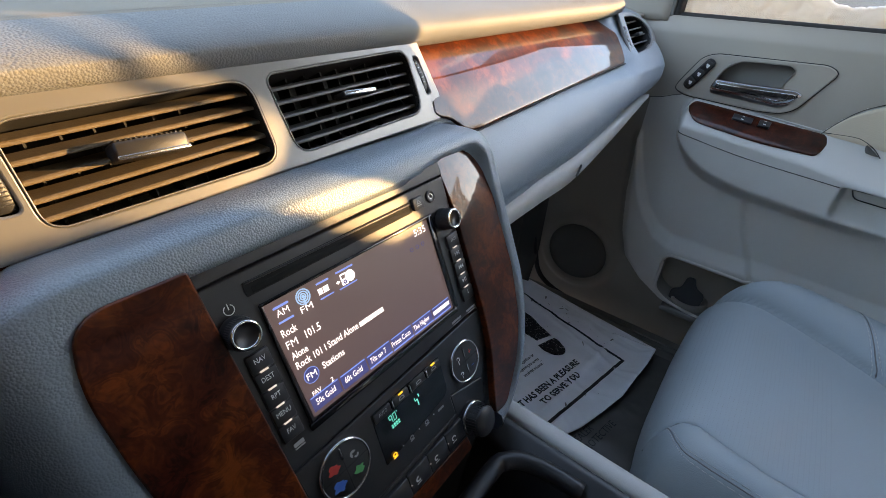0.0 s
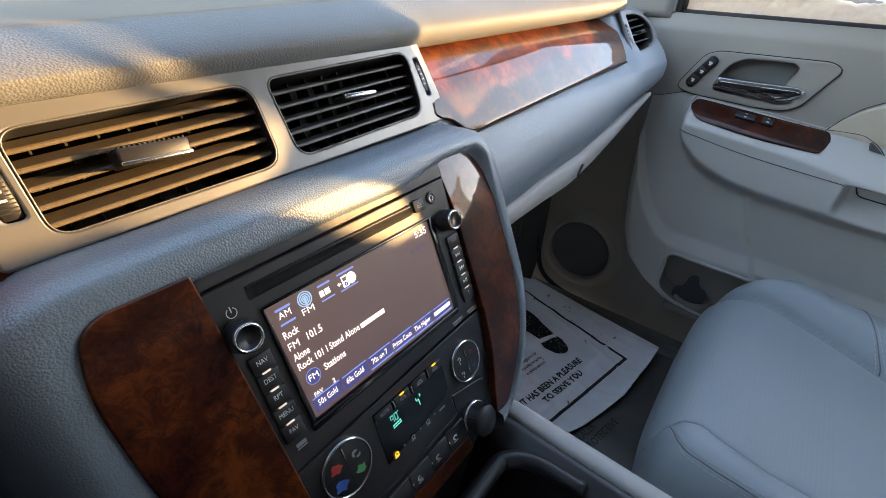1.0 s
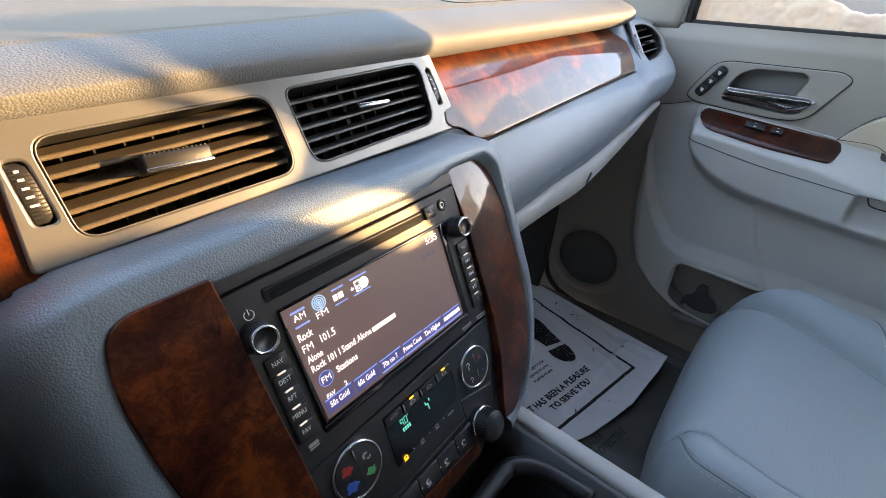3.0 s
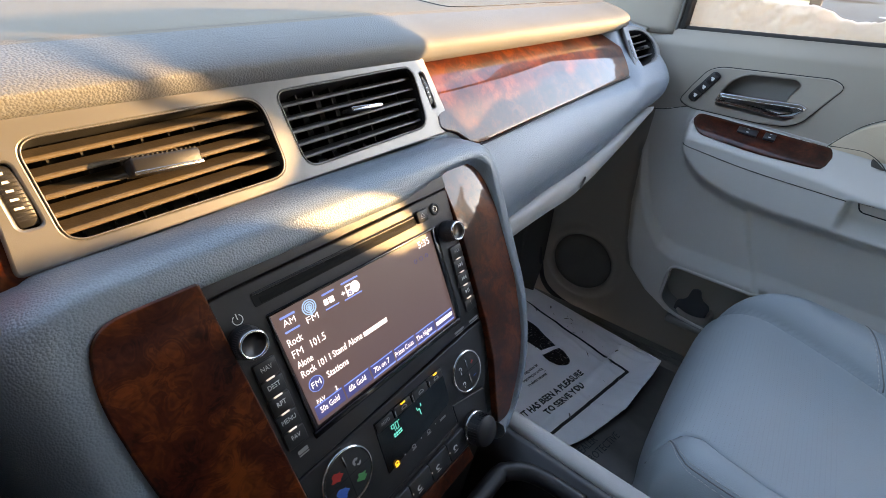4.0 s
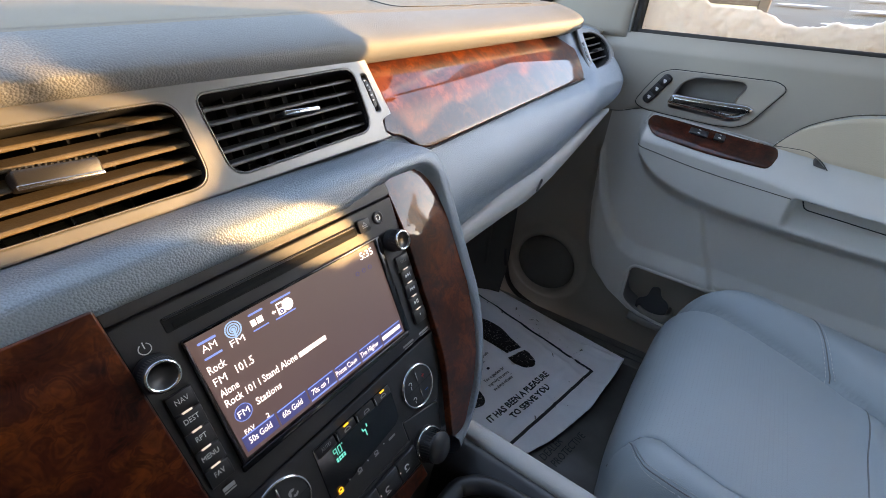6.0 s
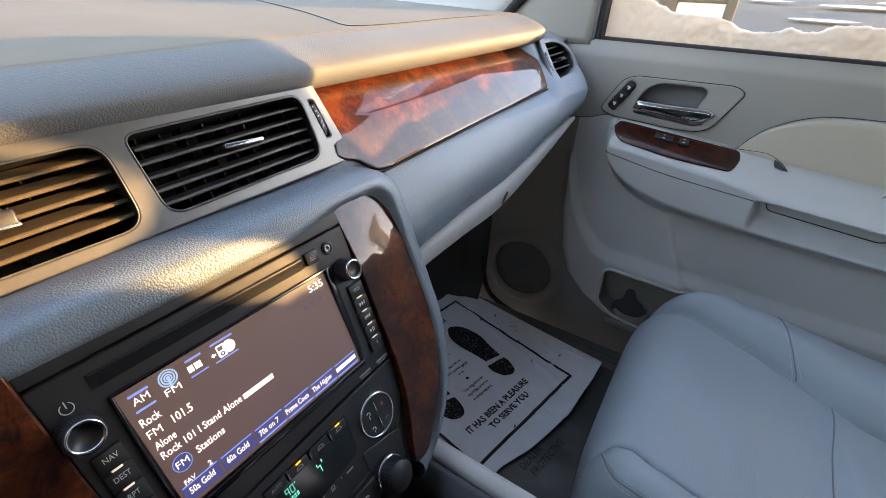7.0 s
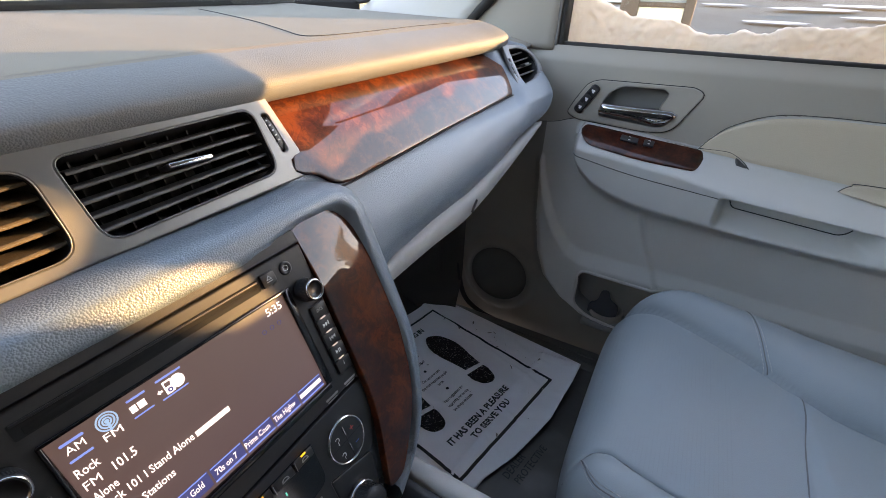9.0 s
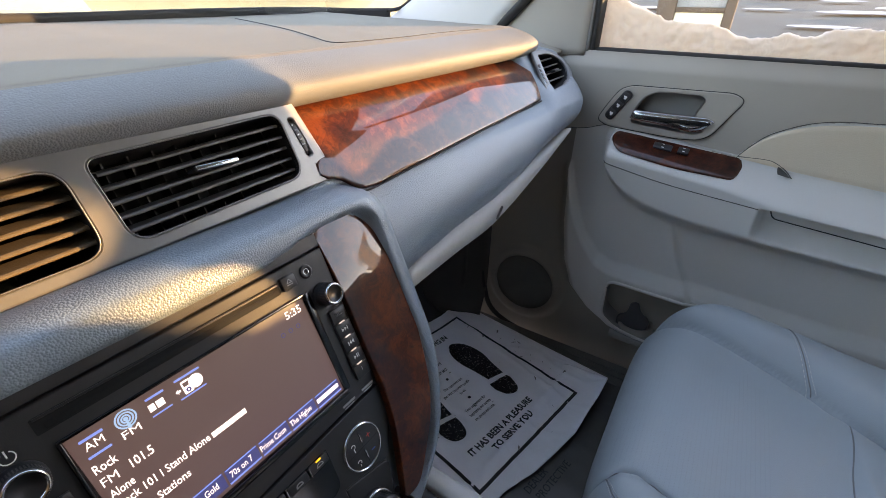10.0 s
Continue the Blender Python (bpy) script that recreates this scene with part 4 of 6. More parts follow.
for k, text in enumerate(("NAV", "DEST", "RPT", "MENU", "FAV")):
    v1 = 0.0190 - 0.0121 * k
    button(-0.0932, -0.0795, v1 - 0.0112, v1, radio, text, k < 4, 0.0044, 0.80)
bar_on(-0.0888, -0.0818, -0.0474, -0.0448, LEGENDDIM, radio, d=-0.0051, r=0.0006, name="logo_shape")
bar_on(-0.0888, -0.0818, -0.0490, -0.0481, LEGENDDIM, radio, d=-0.0051, name="logo_shape")
for k in range(5):
    v1 = 0.0190 - 0.0125 * k
    b = button(0.0872, 0.1019, v1 - 0.0116, v1, radio, "SRCE" if k == 0 else "i" if k == 4 else "", k < 4, 0.0036 if k == 0 else 0.005, 0.85, LEGENDDIM if k == 0 else LEGEND)
    cu, cv = 0.0946, v1 - 0.0055
    tri = lambda x, s: plate([[Vector(p) for p in ((x, cv - 0.0017), (x + s * 0.0022, cv), (x, cv + 0.0017))]], 0.0002, 0, on_panel(-0.00655))
    for x, s in (((cu - 0.0032, 1), (cu - 0.0006, 1)) if k == 1 else ((cu + 0.0032, -1), (cu + 0.0006, -1)) if k == 2 else ((cu - 0.0028, 1),) if k == 3 else ()):
        part("legend", tri(x, s), LEGEND, b, smooth=False)
    for x in ((cu + 0.0024,) if k == 1 else (cu - 0.0024,) if k == 2 else (cu + 0.0004, cu + 0.0020) if k == 3 else ()):
        bar_on(x - 0.0003, x + 0.0004, cv - 0.0017, cv + 0.0017, LEGEND, b, d=-0.00655, name="legend")
for u in (0.066, 0.087):
    bar_on(u, u + 0.013, -0.0528, -0.0510, LEGENDDIM, radio, d=-0.0051, name="logo_shape")
    bar_on(u + 0.001, u + 0.011, -0.0548, -0.0538, LEGENDDIM, radio, d=-0.0051, name="logo_shape")
# eject key and jack
ej = button(0.0620, 0.0735, 0.0502, 0.0598, radio, "", False)
part("legend", plate([[Vector(p) for p in ((0.0652, 0.0545), (0.0703, 0.0545), (0.0678, 0.0578))], [Vector(p) for p in ((0.0662, 0.0550), (0.0693, 0.0550), (0.0678, 0.0570))]], 0.0002, 0, on_panel(-0.00655)), LEGENDDIM, ej, smooth=False)
bar_on(0.0652, 0.0703, 0.0530, 0.0536, LEGENDDIM, ej, d=-0.00655, name="legend")
part("jack", lathe([(0.0052, 0), (0.0052, 0.0008), (0.0046, 0.0014), (0.0030, 0.0014), (0.0026, 0.0002), (0.0001, 0.0001)], on_panel(-0.0042, 0.0843, 0.0556)), BLACK, radio, "round audio socket")
ring_on(0.0843, 0.0556, 0.0018, 0.0024, CHROMEDULL, radio, d=-0.0050)

# ---- climate controls ----
clim = thing("climate_control", pp(0, -0.1), "black climate control panel with chrome-ringed dials and teal display", "climate control")
part("faceplate", plate([rounded([(-0.0955, -0.0625), (0.1038, -0.0580), (0.1030, -0.0900), (0.086, -0.1180), (0.0405, -0.1070), (0.0405, -0.1260), (-0.0900, -0.1265)], [0.001, 0.001, 0.03, 0.006, 0.002, 0.002, 0.002])], 0.010, 0.001, on_panel(-0.0042)), BLACK, clim)
part("lower_plate", plate([rounded([(-0.0900, -0.1270), (0.0410, -0.1265), (0.0410, -0.1080), (0.0855, -0.1190), (0.0760, -0.1560), (0.0450, -0.1545), (-0.0880, -0.1490)], [0.002, 0.001, 0.001, 0.006, 0.01, 0.002, 0.002])], 0.010, 0.001, on_panel(-0.0036)), BLACK, clim)
lcd = part("display", plate([rounded([(-0.0352, -0.0670), (0.0400, -0.0680), (0.0390, -0.1020), (-0.0370, -0.1100)], [0.001, 0.001, 0.008, 0.001])], 0.001, 0.0003, on_panel(-0.0049)), GLOSSBLACK, clim, "glossy black display window")
for k, (text, u) in enumerate((("AUTO", -0.0262), ("", -0.0070), ("", 0.0122), ("", 0.0306))):
    b = button(u - 0.0078, u + 0.0080, -0.0752, -0.0682, clim, text, False, 0.0040, 0.75, LEGENDDIM)
    if k:
        ring_on(u, -0.0724, 0.0013, 0.0019, LEGENDDIM, b, d=-0.00655, a0=0, a1=math.pi, sx=1.5)
        bar_on(u - 0.0030, u + 0.0030, -0.0734, -0.0727, LEGENDDIM, b, d=-0.00655, name="legend")
    if k in (1, 3):
        part("light", cube((u - 0.0022, -0.0072, -0.0689), (u + 0.0022, -0.006, -0.0678), 0.0003, PANEL), AMBER, b, "amber indicator lamp")
    if k < 3:
        part("divider", cube((u + 0.0091, -0.0075, -0.0750), (u + 0.0100, -0.004, -0.0684), 0.0002, PANEL), CHROMEDULL, clim)
TD = -0.0055


def seven(u, v, s, segments):
    """One digit of a segment display."""
    w, h, t = s * 0.5, s, s * 0.11
    where = dict(a=(0, h - t, w, h), b=(w - t, h / 2, w, h), c=(w - t, 0, w, h / 2), d=(0, 0, w, t), e=(0, 0, t, h / 2), f=(0, h / 2, t, h), g=(0, h / 2 - t / 2, w, h / 2 + t / 2))
    for k in segments:
        x0, y0, x1, y1 = where[k]
        bar_on(u + x0 + 0.0001, u + x1 - 0.0001, v + y0 + 0.0001, v + y1 - 0.0001, TEAL, lcd, d=TD, name="segment")


LU, LV = 0.0045, -0.0040
seven(-0.0275 + LU, -0.0800 + LV, 0.0062, "abfgc")
seven(-0.0235 + LU, -0.0800 + LV, 0.0062, "abcdef")
for u0, u1, v0, v1 in [(-0.0195, -0.0187, -0.0748, -0.0740)] + [(-0.0272 + 0.0022 * k, -0.0256 + 0.0022 * k, -0.0845 + 0.0018 * j, -0.0832 + 0.0018 * j) for k in range(4) for j in range(2)] + [(0.0015, 0.0023, -0.0855, -0.0800), (-0.0008, 0.0020, -0.0806, -0.0798), (-0.0010, -0.0002, -0.0794, -0.0776), (0.0036, 0.0046, -0.0792, -0.0766)]:
    bar_on(u0 + LU, u1 + LU, v0 + LV, v1 + LV, TEAL, lcd, d=TD, name="segment")
for k, u in enumerate((-0.0284, -0.0100, 0.0075, 0.0252)):
    if k == 3:
        bar_on(u - 0.0035, u + 0.0035, -0.1086, -0.1068, LEGENDDIM, clim, d=-0.0060, name="legend")
    else:
        ring_on(u, -0.1068, 0.0009, 0.0016, AMBER if k == 0 else LEGENDDIM, clim, d=-0.0060, sx=1.3)
        bar_on(u - 0.0022, u + 0.0022, -0.1095, -0.1086, AMBER if k == 0 else LEGENDDIM, clim, d=-0.0060, name="legend")
    if k < 3:
        ring_on(u + 0.0088, -0.1064, 0, 0.0005, LEGEND, clim, d=-0.0060)


def dial(u, v, r, name):
    m = on_panel(-0.0042, u, v)
    body = part("dial", lathe([(r * 1.02, 0), (r, 0.0018), (r * 0.92, 0.0022), (0.0001, 0.0022)], m), BLACK, clim, "round four-way button pad")
    part("ring", lathe([(r * 1.04, 0), (r * 1.04, 0.0018), (r * 1.0, 0.0028), (r * 0.94, 0.0024), (r * 0.93, 0.0016)], m, cap=False), CHROME, body, "chrome ring")
    part("groove", cube((-0.0003, -0.00645, -r * 0.92), (0.0003, -0.006, r * 0.92), 0, PANEL @ Matrix.Translation((u, 0, v))), DARK, body, smooth=False)
    part("groove", cube((-r * 0.92, -0.00645, -0.0003), (r * 0.92, -0.006, 0.0003), 0, PANEL @ Matrix.Translation((u, 0, v))), DARK, body, smooth=False)
    return body


DD = -0.0067
d1 = dial(-0.0657, -0.0845, 0.0195, "left")


def blob(u, v, r, mat, parent):
    pts = [Vector((u + r * (1 + 0.25 * math.sin(5 * a + u * 900)) * math.cos(a), v + 0.8 * r * (1 + 0.25 * math.sin(4 * a)) * math.sin(a))) for a in [k * math.tau / 24 for k in range(24)]]
    part("symbol", plate([pts], 0.0002, 0, on_panel(DD)), mat, parent, smooth=False)


blob(-0.0735, -0.0785, 0.0042, RED, d1)
blob(-0.0740, -0.0915, 0.0048, BLUE, d1)
blob(-0.0575, -0.0920, 0.0038, GREEN, d1)
ring_on(-0.0578, -0.0790, 0.0008, 0.0026, LEGENDDIM, d1, d=DD, a0=0.5, a1=4.2)
ring_on(-0.0560, -0.0810, 0.0006, 0.0020, LEGENDDIM, d1, d=DD, a0=3.4, a1=6.6)
part("light", cube((-0.0664, -0.0075, -0.0765), (-0.0650, -0.006, -0.0680), 0.0003, PANEL), CHROMEDULL, d1)
d2 = dial(0.0670, -0.0898, 0.0182, "right")
bar_on(0.0728, 0.0768, -0.0848, -0.0842, RED, d2, d=DD, name="symbol")
bar_on(0.0745, 0.0751, -0.0866, -0.0825, RED, d2, d=DD, name="symbol")
bar_on(0.0726, 0.0766, -0.0983, -0.0977, BLUE, d2, d=DD, name="symbol")
ring_on(0.0588, -0.0833, 0.0014, 0.0020, LEGEND, d2, d=DD, a0=-1.0, a1=2.8)
bar_on(0.0585, 0.0591, -0.0883, -0.0848, LEGEND, d2, d=DD, name="symbol")
ring_on(0.0588, -0.0978, 0.0014, 0.0020, LEGEND, d2, d=DD, a0=-1.0, a1=2.8)
bar_on(0.0585, 0.0591, -0.1013, -0.0993, LEGEND, d2, d=DD, name="symbol")
for v in (-0.0813, -0.0968):
    part("light", cube((0.0665, -0.0075, v - 0.004), (0.0675, -0.006, v + 0.004), 0.0003, PANEL), CHROMEDULL, d2)
# fan knob
m = on_panel(-0.0036, 0.0560, -0.1415)
fan = part("knob", lathe([(0.0150, 0), (0.0150, 0.003), (0.0140, 0.005), (0.0132, 0.016), (0.0120, 0.018), (0.0001, 0.0185)], m), BLACK, clim, "black fan knob with a chrome collar")
part("ring", lathe([(0.0152, 0.003), (0.0156, 0.0042), (0.0150, 0.0056), (0.0140, 0.0056)], m, cap=False), CHROME, fan, "chrome collar")
for k in range(36):
    part("ridge", cube((0.0130, -0.0004, 0.006), (0.0142, 0.0004, 0.016), 0, m @ Matrix.Rotation(k * math.tau / 36, 4, "Z")), BLACK, fan, smooth=False)
# lower switches
for k, u in enumerate((0.0307, 0.0077, -0.0148, -0.0378, -0.0608)):
    b = part("switch", cube((u - 0.0112, -0.0068, -0.1485), (u + 0.0112, -0.003, -0.1305), 0.001, PANEL), BLACK, clim, "flat black switch")
    ring_on(u - 0.003, -0.1400, 0.0012, 0.0022, LEGEND, b, d=-0.0070, a0=0.6 * k, a1=0.6 * k + 4.5, sx=1.2)
    bar_on(u - 0.0055, u - 0.0005, -0.1438, -0.1431, LEGEND, b, d=-0.0070, name="symbol")
    ring_on(u - 0.0105, -0.1395, 0, 0.0006, WHITELIGHT, b, d=-0.0070)
part("wood_strip", plate([rounded([(-0.092, -0.1500), (0.046, -0.1552), (0.048, -0.1700), (-0.092, -0.1700)], 0.002)], 0.010, 0.001, on_panel(-0.0030)), BURL, clim, "dark red walnut strip")

# the whole stack face sits a little deeper than its frame
for ob in (radio, clim):
    ob.location = ob.location + PANEL.to_3x3() @ Vector((0, 0.0042, 0))
# ---- door ----
door = thing("door_1", (0.85, -0.4, 0.0), "grey moulded passenger door with armrest and chrome pull", "car door", kind="structure")


def on_door(x, s=0.0, z=0.0, turn=0.0):
    """Frame of a plate on the door: x towards the rear of the car, y up, z into the cabin."""
    return Matrix(((0, 0, -1, x), (-1, 0, 0, -s), (0, 1, 0, z), (0, 0, 0, 1))) @ Matrix.Rotation(turn, 4, "Z")


def arm_top(s):
    return lerp(s, [(0.03, 0.548), (0.10, 0.542), (0.24, 0.526), (0.33, 0.509), (0.45, 0.498), (0.75, 0.476)])


ARM_LINE = [(p.x, p.y) for p in spline([(0.020, 0.500, 0), (0.032, 0.468, 0), (0.055, 0.436, 0), (0.098, 0.407, 0), (0.178, 0.386, 0), (0.324, 0.374, 0), (0.55, 0.366, 0), (0.75, 0.360, 0)], 90)]


def arm_bottom(s):
    return lerp(s, ARM_LINE)


def arm_seam(s):
    return lerp(s, [(0.035, 0.490), (0.06, 0.484), (0.156, 0.469), (0.297, 0.457), (0.75, 0.430)])


cup = rounded([(0.056, 0.556), (0.061, 0.582), (0.071, 0.601), (0.092, 0.614), (0.163, 0.616), (0.172, 0.609), (0.160, 0.582), (0.184, 0.557), (0.167, 0.549), (0.117, 0.552)], 0.008, 4)
pocket = rounded([(0.090, 0.224), (0.262, 0.221), (0.40, 0.21), (0.40, 0.115), (0.26, 0.096), (0.185, 0.100), (0.128, 0.109), (0.093, 0.132)], [0.022, 0.03, 0.01, 0.01, 0.03, 0.03, 0.03, 0.018], 6)


def inside(s, z, outline):
    hit = False
    for a, b in zip(outline, outline[1:] + outline[:1]):
        if (a.y > z) != (b.y > z) and s < a.x + (b.x - a.x) * (z - a.y) / (b.y - a.y):
            hit = not hit
    return hit


HOUSING = [(0.075, 0.26), (0.082, 0.199), (0.107, 0.104), (0.137, 0.051), (0.178, 0.009), (0.238, -0.014), (0.328, -0.030), (0.46, -0.045)]


def door_x(s, z, recess=True):
    x = 0.820 + 0.012 * step(0.645, 0.675, z) - 0.004 * math.sin(math.pi * step(0.53, 0.67, z))
    zt, zb = arm_top(s), arm_bottom(s)
    along = step(0.018, 0.040, s)
    x -= 0.070 * along * step(zb - 0.016, zb + 0.030, z) * (1 - step(zt - 0.050, zt, z))
    low = 1 - step(0.30, 0.42, z)
    x -= 0.010 * low
    crease = lerp(z, [(0.10, 0.30), (0.219, 0.252), (0.301, 0.207), (0.362, 0.183), (0.42, 0.17)])
    x += 0.012 * step(crease - 0.005, crease + 0.008, s) * (1 - step(0.35, 0.42, z))
    # pocket housing swells at the front lower corner
    front = lerp(z, HOUSING)
    head = lerp(s, [(-0.04, 0.44), (-0.030, 0.40), (-0.004, 0.335), (0.020, 0.292), (0.054, 0.252), (0.086, 0.238), (0.25, 0.234), (0.42, 0.226)])
    x -= 0.026 * step(front - 0.014, front + 0.014, s) * (1 - step(head - 0.004, head + 0.024, z))
    r = math.hypot((s + 0.106) / 0.088, (z - 0.132) / 0.090)
    x -= 0.012 * (1 - step(0.96, 1.22, r))
    x += 0.010 * (1 - step(0.84, 0.90, r))
    if recess:
        # finger pull below the armrest
        zs = arm_seam(s)
        x += 0.042 * step(0.296, 0.312, s) * (1 - step(0.505, 0.55, s)) * step(zs - 0.060, zs - 0.026, z) * (1 - step(zs - 0.003, zs + 0.003, z))
    return x


upper = [Vector(p) for p in [(-0.27, 0.68), (0.76, 0.68), (0.76, 0.603), (0.400, 0.601), (0.334, 0.593), (0.285, 0.570), (0.262, 0.547), (0.242, 0.519), (0.10, 0.5400), (0.03, 0.549), (0.0, 0.540), (-0.035, 0.530), (-0.27, 0.520)]]
rows = []
for s in steps(-0.262, 0.75, 400):
    rows.append([(door_x(s, z), -s, z) for z in steps(0.6745, -0.035, 320)])
skin = grid(rows)
open_faces = [f for f in skin.faces if any(inside(-v.co.y, v.co.z, o) for v in f.verts for o in (cup, pocket))]
bmesh.ops.delete(skin, geom=open_faces, context="FACES")
for f in skin.faces:
    c = f.calc_center_median()
    f.material_index = 1 if inside(-c.y, c.z, upper) else 2 if -c.y < lerp(c.z, HOUSING) and c.z < 0.60 else 0
part("door_panel", skin, [DOORGREY, DOORUPPER, DOORLOW], door, "grey grained plastic door skin, darker above the armrest")
part("door_core", cube((0.878, -0.75, -0.05), (0.892, 0.30, 0.668), 0.002), DOORGREY, door)


def drape(outline, mat, name, parent, proud=0.002, n=40, label="", edge=0.0015, recess=False, bulge=0.0):
    """A thin plate that follows the door skin inside an outline of (rearward, up) points."""
    ss = [p.x for p in outline]
    lo, hi = min(ss), max(ss)
    rows = []
    for i in range(n + 1):
        s = lo + (hi - lo) * min(max(i / n, 0.001), 0.999)
        cuts = [a.y + (b.y - a.y) * (s - a.x) / (b.x - a.x) for a, b in zip(outline, outline[1:] + outline[:1]) if (a.x - s) * (b.x - s) <= 0 and abs(a.x - b.x) > 1e-9]
        z0, z1 = min(cuts), max(cuts)
        e = min(1, min(i, n - i) / 1.5)
        rows.append([(door_x(s, z0 + (z1 - z0) * k / 14, recess) - proud * e * min(1, min(k, 14 - k) / 1.0) + 0.002 * (1 - min(1, e * min(k, 14 - k))) - bulge * math.sin(math.pi * k / 14), -s, z0 + (z1 - z0) * k / 14) for k in range(15)])
    return part(name, grid(rows), mat, parent, label)


def door_line(points, r, mat, name, parent, n=40, proud=0.0005, label=""):
    pts = [(door_x(p.x, p.y, False) - proud, -p.x, p.y) for p in spline([(s, z, 0) for s, z in points], n)]
    return part(name, tube(pts, r, 6), mat, parent, label)


# dark upper band of the door, above the armrest
pad = rounded([(0.242, 0.519), (0.278, 0.566), (0.334, 0.592), (0.400, 0.600), (0.74, 0.602), (0.74, 0.477), (0.45, 0.498), (0.335, 0.507)], [0.004, 0.03, 0.04, 0.05, 0.002, 0.002, 0.01, 0.005], 6)
drape(pad, BEIGE, "pad", door, 0.0025, 60, "beige padded vinyl insert")
door_line([(0.243, 0.518), (0.262, 0.546), (0.285, 0.569), (0.334, 0.5925), (0.400, 0.6005), (0.55, 0.602), (0.74, 0.603)], 0.0008, SEAM, "seam", door, 60, 0.0012)
door_line([(0.246, 0.522), (0.288, 0.5235), (0.305, 0.519), (0.320, 0.510), (0.331, 0.500)], 0.0008, SEAM, "seam", door, 30, 0.002)
# a raised dark patch gives the gap's shade; the skin is closed here
drape(rounded([(0.306, 0.5175), (0.330, 0.5005), (0.309, 0.5035)], 0.002, 3), SEAM, "pull_gap", door, 0.0045, 12, "dark patch for the shaded gap at the armrest's end")
drape(rounded([(0.463, 0.487), (0.477, 0.499), (0.493, 0.504), (0.62, 0.505), (0.62, 0.470), (0.523, 0.478)], 0.004, 4), BEIGE, "rear_pad", door, 0.007, 24, "beige pad behind the pull")
door_line([(0.463, 0.4885), (0.477, 0.4995), (0.493, 0.5045), (0.62, 0.5055)], 0.0008, SEAM, "seam", door, 24, 0.004)
door_line([(0.036, 0.4905), (0.044, 0.4870), (0.06, 0.4840), (0.156, 0.4690), (0.297, 0.4570)], 0.0008, SEAM, "seam", door, 40, 0.0002)
door_line([(-0.12, 0.521), (-0.035, 0.530), (0.0, 0.540), (0.028, 0.548)], 0.0008, SEAM, "seam", door, 20, 0.0002)
# beige top roll behind the wood, seen as a pale edge
door_line([(0.030, 0.520), (0.034, 0.536), (0.045, 0.5435), (0.10, 0.5375), (0.20, 0.5270), (0.245, 0.5225)], 0.0018, DOORSOFT, "pale_edge", door, 40, 0.001, "pale raised edge round the wood")

# inside handle
bezel = rounded([(-0.006, 0.553), (0.007, 0.580), (0.027, 0.613), (0.047, 0.621), (0.212, 0.624), (0.230, 0.614), (0.195, 0.550), (0.177, 0.540), (0.141, 0.537), (0.016, 0.543)], [0.010, 0.02, 0.015, 0.015, 0.012, 0.012, 0.02, 0.02, 0.02, 0.012], 6)
handle = part("door_handle", plate([bezel, cup], 0.006, 0.0022, on_door(0.8135)), DOORUPPER, door, "chrome inside handle in a grey moulded bezel")
part("bezel_gap", tube([(0.8155, -p.x, p.y) for p in bezel], 0.0011, 6, True), DARK, handle)
# recess shade comes from the darker DOORDARK
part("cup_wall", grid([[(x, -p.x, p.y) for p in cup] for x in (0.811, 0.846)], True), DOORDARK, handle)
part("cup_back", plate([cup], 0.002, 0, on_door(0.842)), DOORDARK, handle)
blade = rounded([(0.060, 0.5805), (0.116, 0.5800), (0.184, 0.5810), (0.198, 0.575), (0.181, 0.556), (0.162, 0.551), (0.111, 0.558), (0.054, 0.562)], [0.004, 0.02, 0.004, 0.004, 0.006, 0.008, 0.02, 0.006], 5)
part("lever", plate([blade], 0.018, 0.0072, on_door(0.7975, 0.0, 0.568) @ Matrix.Rotation(radians(3), 4, "Y") @ Matrix.Translation((0, -0.568, 0)), 4), CHROME, handle, "polished chrome lever")
# lock switches
lock = thing("lock_switch", (0.81, -0.03, 0.583), "three-button black memory and lock switch", "switch")
part("base", plate([rounded([(-0.031, -0.009), (0.031, -0.009), (0.031, 0.009), (-0.031, 0.009)], 0.009, 8)], 0.006, 0.0015, on_door(0.8095, 0.0300, 0.5840, radians(58))), BLACK, lock)
for k in range(3):
    mm = on_door(0.8085, 0.0300, 0.5840, radians(58)) @ Matrix.Translation((-0.0185 + 0.0185 * k, 0, 0))
    b = part("button", cube((-0.0082, -0.0070, -0.001), (0.0082, 0.0070, 0.0012), 0.001, mm), BLACK, lock)
    part("symbol", cube((-0.0030, -0.0030, 0.0011), (0.0030, 0.0010, 0.0014), 0, mm), LEGEND, b, smooth=False)
    part("symbol", cube((-0.0005, 0.0010, 0.0011), (0.0022, 0.0034, 0.0014), 0, mm), LEGEND, b, smooth=False)

